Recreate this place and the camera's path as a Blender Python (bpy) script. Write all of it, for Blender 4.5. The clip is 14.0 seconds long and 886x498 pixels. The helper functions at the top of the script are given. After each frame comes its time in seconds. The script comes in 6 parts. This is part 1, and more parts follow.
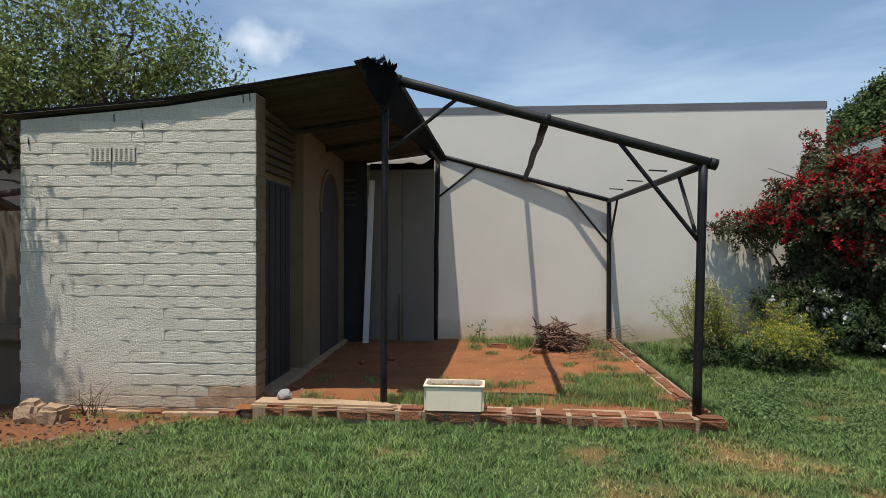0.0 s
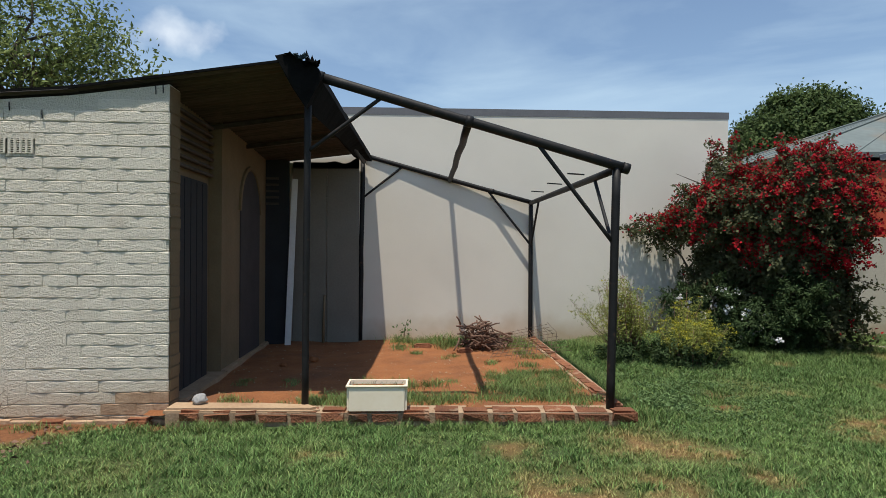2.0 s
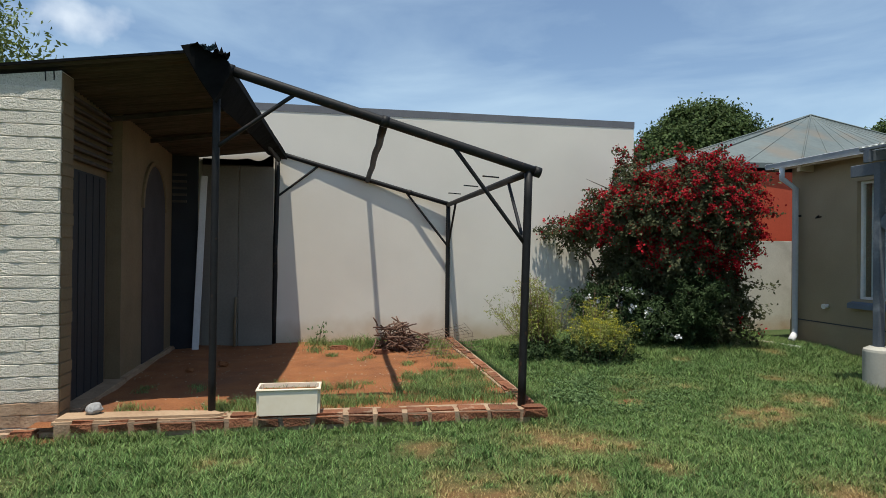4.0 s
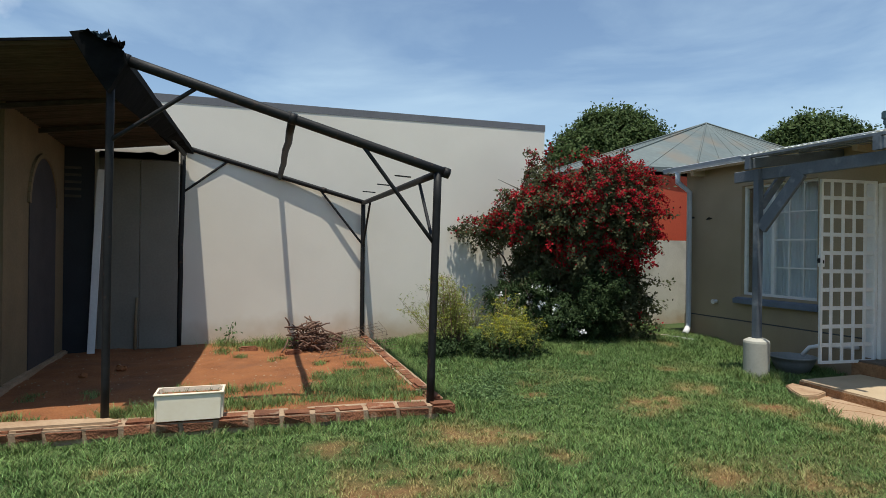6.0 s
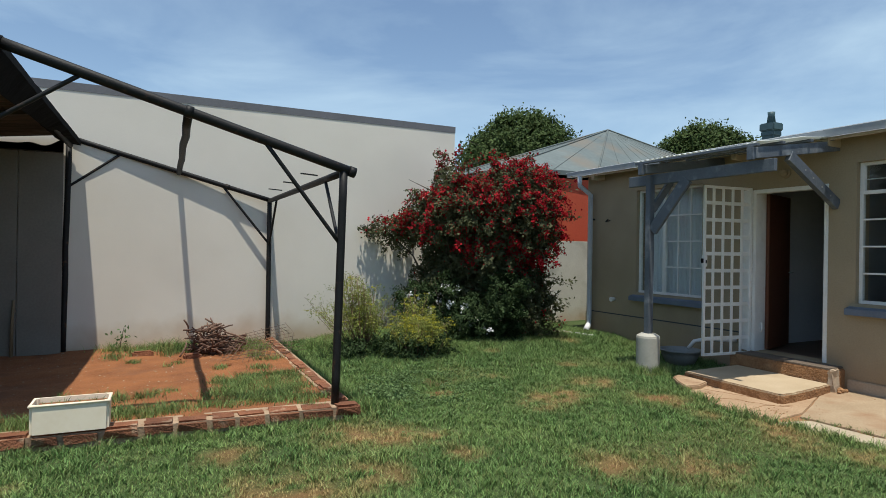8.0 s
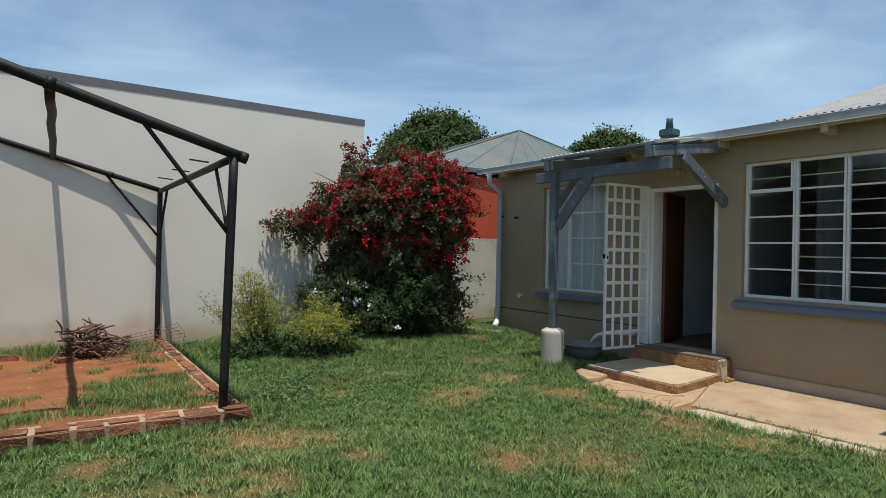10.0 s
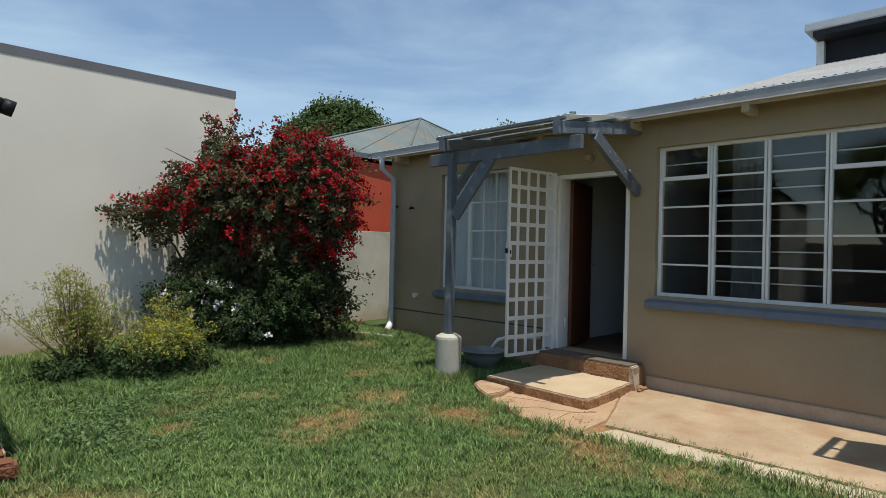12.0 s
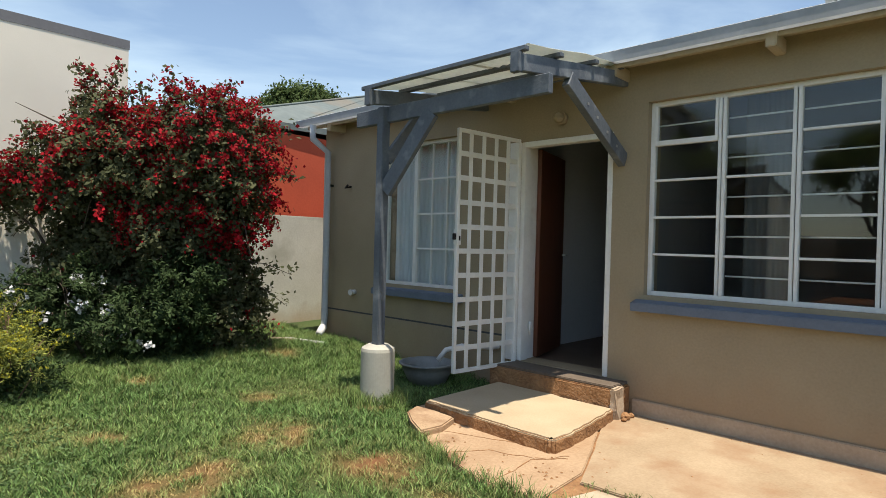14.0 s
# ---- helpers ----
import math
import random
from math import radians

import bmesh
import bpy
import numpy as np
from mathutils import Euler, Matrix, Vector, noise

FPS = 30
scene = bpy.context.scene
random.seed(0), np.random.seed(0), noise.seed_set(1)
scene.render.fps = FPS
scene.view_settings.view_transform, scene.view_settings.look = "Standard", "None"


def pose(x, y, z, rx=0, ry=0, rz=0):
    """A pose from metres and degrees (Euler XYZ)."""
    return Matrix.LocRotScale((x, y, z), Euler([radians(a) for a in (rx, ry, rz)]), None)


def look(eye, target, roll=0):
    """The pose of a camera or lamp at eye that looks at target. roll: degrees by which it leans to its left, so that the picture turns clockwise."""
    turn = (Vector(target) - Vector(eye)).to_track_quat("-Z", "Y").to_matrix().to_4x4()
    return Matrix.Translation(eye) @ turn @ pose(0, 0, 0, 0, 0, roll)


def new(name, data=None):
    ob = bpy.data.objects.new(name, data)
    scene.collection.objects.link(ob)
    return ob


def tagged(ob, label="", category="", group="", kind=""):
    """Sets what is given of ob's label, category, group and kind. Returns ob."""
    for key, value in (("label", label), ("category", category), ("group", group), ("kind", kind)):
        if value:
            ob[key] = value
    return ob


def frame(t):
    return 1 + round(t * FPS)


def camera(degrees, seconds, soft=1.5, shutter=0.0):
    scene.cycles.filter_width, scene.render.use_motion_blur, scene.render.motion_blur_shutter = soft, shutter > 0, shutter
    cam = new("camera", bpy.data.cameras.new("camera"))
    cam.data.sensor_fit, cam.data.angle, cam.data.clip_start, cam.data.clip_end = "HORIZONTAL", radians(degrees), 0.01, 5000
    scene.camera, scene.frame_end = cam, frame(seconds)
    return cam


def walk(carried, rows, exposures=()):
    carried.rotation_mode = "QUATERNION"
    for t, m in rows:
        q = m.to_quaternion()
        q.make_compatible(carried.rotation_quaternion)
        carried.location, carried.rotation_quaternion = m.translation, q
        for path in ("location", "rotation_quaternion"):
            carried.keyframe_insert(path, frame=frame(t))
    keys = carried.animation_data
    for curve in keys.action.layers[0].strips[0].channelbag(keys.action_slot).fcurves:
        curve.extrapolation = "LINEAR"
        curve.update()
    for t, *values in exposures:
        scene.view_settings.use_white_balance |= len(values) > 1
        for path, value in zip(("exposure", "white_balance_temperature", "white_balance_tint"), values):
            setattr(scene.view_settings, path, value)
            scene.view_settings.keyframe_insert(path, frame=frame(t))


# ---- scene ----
cam = camera(73.8, 14.0, soft=0.8)
PATH = [
    (0, (1.277, 0.163, 1.488), (1.157, 2.16, 1.481), 0.1),
    (0.5, (1.29, 0.152, 1.482), (1.231, 2.151, 1.477), 0.1),
    (1, (1.287, 0.148, 1.482), (1.293, 2.148, 1.477), 0.1),
    (1.5, (1.305, 0.15, 1.471), (1.369, 2.149, 1.47), 0.2),
    (2, (1.308, 0.149, 1.471), (1.434, 2.146, 1.47), 0.3),
    (4.5, (1.375, 0.138, 1.46), (1.829, 2.086, 1.465), 0.6),
    (5, (1.404, 0.092, 1.474), (1.917, 2.025, 1.475), 0.6),
    (5.5, (1.434, 0.085, 1.474), (2.012, 1.999, 1.475), 0.6),
    (6, (1.447, 0.069, 1.479), (2.093, 1.961, 1.48), 0.7),
    (6.5, (1.457, 0.061, 1.48), (2.173, 1.929, 1.481), 0.7),
    (7, (1.468, 0.049, 1.473), (2.252, 1.889, 1.477), 0.8),
    (7.5, (1.497, 0.028, 1.48), (2.342, 1.84, 1.482), 0.8),
    (8, (1.518, 0.027, 1.485), (2.428, 1.808, 1.488), 0.9),
    (10.5, (1.881, 0.228, 1.412), (3.091, 1.821, 1.421), 1.2),
    (11, (2.095, 0.436, 1.408), (3.369, 1.978, 1.417), 1.2),
    (11.5, (2.382, 0.632, 1.399), (3.726, 2.113, 1.405), 1.2),
    (12, (2.625, 0.85, 1.396), (4.017, 2.286, 1.399), 1.3),
    (12.5, (2.975, 1.046, 1.383), (4.388, 2.461, 1.385), 1.4),
    (13, (3.322, 1.232, 1.373), (4.752, 2.63, 1.372), 1.3),
    (13.5, (3.646, 1.437, 1.349), (5.085, 2.825, 1.339), 1.4),
    (14, (3.945, 1.651, 1.334), (5.398, 3.025, 1.318), 1.5),
]
walk(cam, [(t, look(eye, target, roll)) for t, eye, target, roll in PATH], exposures=[(0, 0.42, 6900, 8.5), (5, 0.42, 6800, 6.5), (8, 0.39, 6750, 6), (11.5, 0.38, 6850, 7), (12.5, 0.48, 7000, 8), (14, 0.84, 7400, 9.5)])

# ---------------------------------------------------------------- world and sun
SUN = Vector((0.23, 0.55, -2.5)).normalized()
world = bpy.data.worlds.new("sky")
scene.world = world
world.use_nodes = True
wn, wl = world.node_tree.nodes, world.node_tree.links
wn.clear()
w_out, w_bg = wn.new("ShaderNodeOutputWorld"), wn.new("ShaderNodeBackground")
w_sky = wn.new("ShaderNodeTexSky")
w_sky.sky_type, w_sky.sun_disc = "NISHITA", False
w_sky.sun_elevation = math.asin(-SUN.z)
w_sky.sun_rotation = math.atan2(-SUN.x, -SUN.y)
w_sky.air_density, w_sky.dust_density, w_sky.ozone_density = 1.0, 0.3, 2.2
w_co, w_map = wn.new("ShaderNodeTexCoord"), wn.new("ShaderNodeMapping")
w_map.inputs["Scale"].default_value = (1.0, 1.4, 4.5)
w_map.inputs["Rotation"].default_value = (0.1, 0.18, 0.5)
w_n, w_n2 = wn.new("ShaderNodeTexNoise"), wn.new("ShaderNodeTexNoise")
w_n.inputs["Scale"].default_value, w_n.inputs["Detail"].default_value = 1.5, 7.0
w_n.inputs["Roughness"].default_value = 0.55
w_n.inputs["Distortion"].default_value = 0.5
w_r = wn.new("ShaderNodeMapRange")
w_r.inputs["From Min"].default_value, w_r.inputs["From Max"].default_value = 0.44, 0.74
w_r.inputs["To Max"].default_value = 0.52
w_mix = wn.new("ShaderNodeMix")
w_mix.data_type = "RGBA"
w_mix.inputs["B"].default_value = (4.9, 6.4, 7.7, 1)
w_bg.inputs["Strength"].default_value = 0.11
wl.new(w_co.outputs["Generated"], w_map.inputs["Vector"])
wl.new(w_map.outputs["Vector"], w_n.inputs["Vector"])
wl.new(w_n.outputs["Fac"], w_r.inputs["Value"])
wl.new(w_r.outputs["Result"], w_mix.inputs["Factor"])
wl.new(w_sky.outputs["Color"], w_mix.inputs["A"])
# one small bright cloud
w_nrm, w_dst, w_one = wn.new("ShaderNodeVectorMath"), wn.new("ShaderNodeVectorMath"), wn.new("ShaderNodeMapRange")
w_nrm.operation, w_dst.operation = "SUBTRACT", "LENGTH"
w_nrm.inputs[1].default_value = (-0.335, 0.888, 0.315)
w_scl = wn.new("ShaderNodeVectorMath")
w_scl.operation = "MULTIPLY"
w_scl.inputs[1].default_value = (1.0, 1.0, 1.9)
w_n2.inputs["Scale"].default_value, w_n2.inputs["Detail"].default_value = 9.0, 6.0
w_add = wn.new("ShaderNodeMath")
w_add.operation = "MULTIPLY_ADD"
w_add.inputs[1].default_value = 0.30
w_one.inputs["From Min"].default_value, w_one.inputs["From Max"].default_value = 0.205, 0.12
w_one.inputs["To Max"].default_value = 0.65
w_mix2 = wn.new("ShaderNodeMix")
w_mix2.data_type = "RGBA"
w_mix2.inputs["B"].default_value = (7.2, 7.8, 8.6, 1)
wl.new(w_co.outputs["Generated"], w_nrm.inputs[0])
wl.new(w_nrm.outputs["Vector"], w_scl.inputs[0])
wl.new(w_scl.outputs["Vector"], w_dst.inputs[0])
wl.new(w_co.outputs["Generated"], w_n2.inputs["Vector"])
wl.new(w_n2.outputs["Fac"], w_add.inputs[0])
wl.new(w_dst.outputs["Value"], w_add.inputs[2])
wl.new(w_add.outputs["Value"], w_one.inputs["Value"])
wl.new(w_one.outputs["Result"], w_mix2.inputs["Factor"])
wl.new(w_mix.outputs["Result"], w_mix2.inputs["A"])
wl.new(w_mix2.outputs["Result"], w_bg.inputs["Color"])
wl.new(w_bg.outputs["Background"], w_out.inputs["Surface"])

sun = new("sun", bpy.data.lights.new("sun", "SUN"))
sun.data.energy, sun.data.angle, sun.data.color = 3.6, radians(0.6), (1.0, 0.96, 0.9)
sun.matrix_world = look((0, 0, 12), Vector((0, 0, 12)) + SUN)

# ---------------------------------------------------------------- materials


def rgba(c):
    return (c[0], c[1], c[2], 1)


def surface(name, dark, light, rough=0.8, fine=60.0, coarse=3.0, bump=0.2, metal=0.0, island=0.0, each=0.0,
            stain=None, stain_scale=1.2, stain_lo=0.5, stain_hi=0.7, stretch=(1, 1, 1), depth=0.01, spec=0.5, rust=None):
    """A two-scale procedural surface: coarse patches between dark and light, fine grain, bump, and a stain colour."""
    m = bpy.data.materials.new(name)
    m.use_nodes = True
    n, l = m.node_tree.nodes, m.node_tree.links
    b = n["Principled BSDF"]
    geo, mp = n.new("ShaderNodeNewGeometry"), n.new("ShaderNodeMapping")
    mp.inputs["Scale"].default_value = stretch
    l.new(geo.outputs["Position"], mp.inputs["Vector"])

    def tex(scale, detail=5.0):
        t = n.new("ShaderNodeTexNoise")
        t.inputs["Scale"].default_value, t.inputs["Detail"].default_value = scale, detail
        l.new(mp.outputs["Vector"], t.inputs["Vector"])
        return t.outputs["Fac"]

    def ramp(v, lo, hi, top=1.0):
        r = n.new("ShaderNodeMapRange")
        r.inputs["From Min"].default_value, r.inputs["From Max"].default_value = lo, hi
        r.inputs["To Max"].default_value = top
        l.new(v, r.inputs["Value"])
        return r.outputs["Result"]

    def mix(f, a, c):
        x = n.new("ShaderNodeMix")
        x.data_type = "RGBA"
        l.new(f, x.inputs["Factor"])
        for key, v in (("A", a), ("B", c)):
            if isinstance(v, tuple):
                x.inputs[key].default_value = rgba(v)
            else:
                l.new(v, x.inputs[key])
        return x.outputs["Result"]

    grain = tex(fine)
    patch = tex(coarse)
    add = n.new("ShaderNodeMath")
    add.operation = "ADD"
    l.new(ramp(patch, 0.3, 0.7, 0.6), add.inputs[0])
    l.new(ramp(grain, 0.3, 0.7, 0.4), add.inputs[1])
    colour = mix(add.outputs["Value"], dark, light)
    if stain:
        colour = mix(ramp(tex(stain_scale), stain_lo, stain_hi), colour, stain)
    if rust:
        colour = mix(ramp(tex(rust[1], 8.0), rust[2], rust[3]), colour, rust[0])
    if island or each:
        src = geo.outputs["Random Per Island"] if island else n.new("ShaderNodeObjectInfo").outputs["Random"]
        hsv = n.new("ShaderNodeHueSaturation")
        amount = island or each
        r = n.new("ShaderNodeMapRange")
        r.inputs["To Min"].default_value, r.inputs["To Max"].default_value = 1 - amount, 1 + amount
        l.new(src, r.inputs["Value"])
        l.new(r.outputs["Result"], hsv.inputs["Value"])
        l.new(colour, hsv.inputs["Color"])
        colour = hsv.outputs["Color"]
    l.new(colour, b.inputs["Base Color"])
    b.inputs["Roughness"].default_value, b.inputs["Metallic"].default_value = rough, metal
    b.inputs["Specular IOR Level"].default_value = spec
    if bump:
        bp = n.new("ShaderNodeBump")
        bp.inputs["Strength"].default_value, bp.inputs["Distance"].default_value = bump, depth
        l.new(add.outputs["Value"], bp.inputs["Height"])
        l.new(bp.outputs["Normal"], b.inputs["Normal"])
    return m


def leaf_surface(name, dark, light, island=0.35, rough=0.7, thin=0.25):
    m = surface(name, dark, light, rough=rough, fine=30, coarse=2.5, bump=0.0, island=island, spec=0.12)
    n, l = m.node_tree.nodes, m.node_tree.links
    b = n["Principled BSDF"]
    tr, mx = n.new("ShaderNodeBsdfTranslucent"), n.new("ShaderNodeMixShader")
    l.new(b.inputs["Base Color"].links[0].from_socket, tr.inputs["Color"])
    mx.inputs["Fac"].default_value = thin
    l.new(b.outputs["BSDF"], mx.inputs[1])
    l.new(tr.outputs["BSDF"], mx.inputs[2])
    l.new(mx.outputs["Shader"], n["Material Output"].inputs["Surface"])
    return m


def dry_surface(name, green_a, green_b, dry_a, dry_b, rough, island=0.0, bump=0.0):
    """Lawn colours: green patches, and straw where the mesh's dry attribute says that the grass has died back."""
    m = surface(name, green_a, green_b, rough=rough, fine=45, coarse=1.3, bump=bump, island=island, depth=0.02, spec=0.2)
    n, l = m.node_tree.nodes, m.node_tree.links
    b = n["Principled BSDF"]
    src = b.inputs["Base Color"].links[0].from_socket
    at = n.new("ShaderNodeAttribute")
    at.attribute_name = "dry"
    geo, tex = n.new("ShaderNodeNewGeometry"), n.new("ShaderNodeTexNoise")
    tex.inputs["Scale"].default_value = 14.0
    l.new(geo.outputs["Position"], tex.inputs["Vector"])
    mx0, mx1 = n.new("ShaderNodeMix"), n.new("ShaderNodeMix")
    mx0.data_type = mx1.data_type = "RGBA"
    mx0.inputs["A"].default_value, mx0.inputs["B"].default_value = rgba(dry_a), rgba(dry_b)
    l.new(tex.outputs["Fac"], mx0.inputs["Factor"])
    l.new(at.outputs["Fac"], mx1.inputs["Factor"])
    l.new(src, mx1.inputs["A"])
    l.new(mx0.outputs["Result"], mx1.inputs["B"])
    bare, mx2, tex2, mx3 = n.new("ShaderNodeAttribute"), n.new("ShaderNodeMix"), n.new("ShaderNodeTexNoise"), n.new("ShaderNodeMix")
    bare.attribute_name = "bare"
    mx2.data_type = mx3.data_type = "RGBA"
    tex2.inputs["Scale"].default_value, tex2.inputs["Detail"].default_value = 22.0, 8.0
    l.new(geo.outputs["Position"], tex2.inputs["Vector"])
    mx3.inputs["A"].default_value, mx3.inputs["B"].default_value = (0.075, 0.032, 0.016, 1), (0.28, 0.12, 0.055, 1)
    l.new(tex2.outputs["Fac"], mx3.inputs["Factor"])
    l.new(bare.outputs["Fac"], mx2.inputs["Factor"])
    l.new(mx1.outputs["Result"], mx2.inputs["A"])
    l.new(mx3.outputs["Result"], mx2.inputs["B"])
    l.new(mx2.outputs["Result"], b.inputs["Base Color"])
    return m


def glass_surface(name):
    m = bpy.data.materials.new(name)
    m.use_nodes = True
    n, l = m.node_tree.nodes, m.node_tree.links
    n.remove(n["Principled BSDF"])
    lw, gl, tr, mx = (n.new("ShaderNodeLayerWeight"), n.new("ShaderNodeBsdfGlossy"), n.new("ShaderNodeBsdfTransparent"), n.new("ShaderNodeMixShader"))
    gl.inputs["Roughness"].default_value = 0.015
    lw.inputs["Blend"].default_value = 0.5
    pw, fr = n.new("ShaderNodeMath"), n.new("ShaderNodeMath")
    pw.operation, fr.operation = "POWER", "MULTIPLY_ADD"
    pw.inputs[1].default_value, fr.inputs[1].default_value, fr.inputs[2].default_value = 3.0, 0.45, 0.045
    l.new(lw.outputs["Facing"], pw.inputs[0])
    l.new(pw.outputs["Value"], fr.inputs[0])
    tr.inputs["Color"].default_value = (0.94, 0.96, 0.96, 1)
    l.new(fr.outputs["Value"], mx.inputs["Fac"])
    l.new(tr.outputs["BSDF"], mx.inputs[1])
    l.new(gl.outputs["BSDF"], mx.inputs[2])
    l.new(mx.outputs["Shader"], n["Material Output"].inputs["Surface"])
    return m


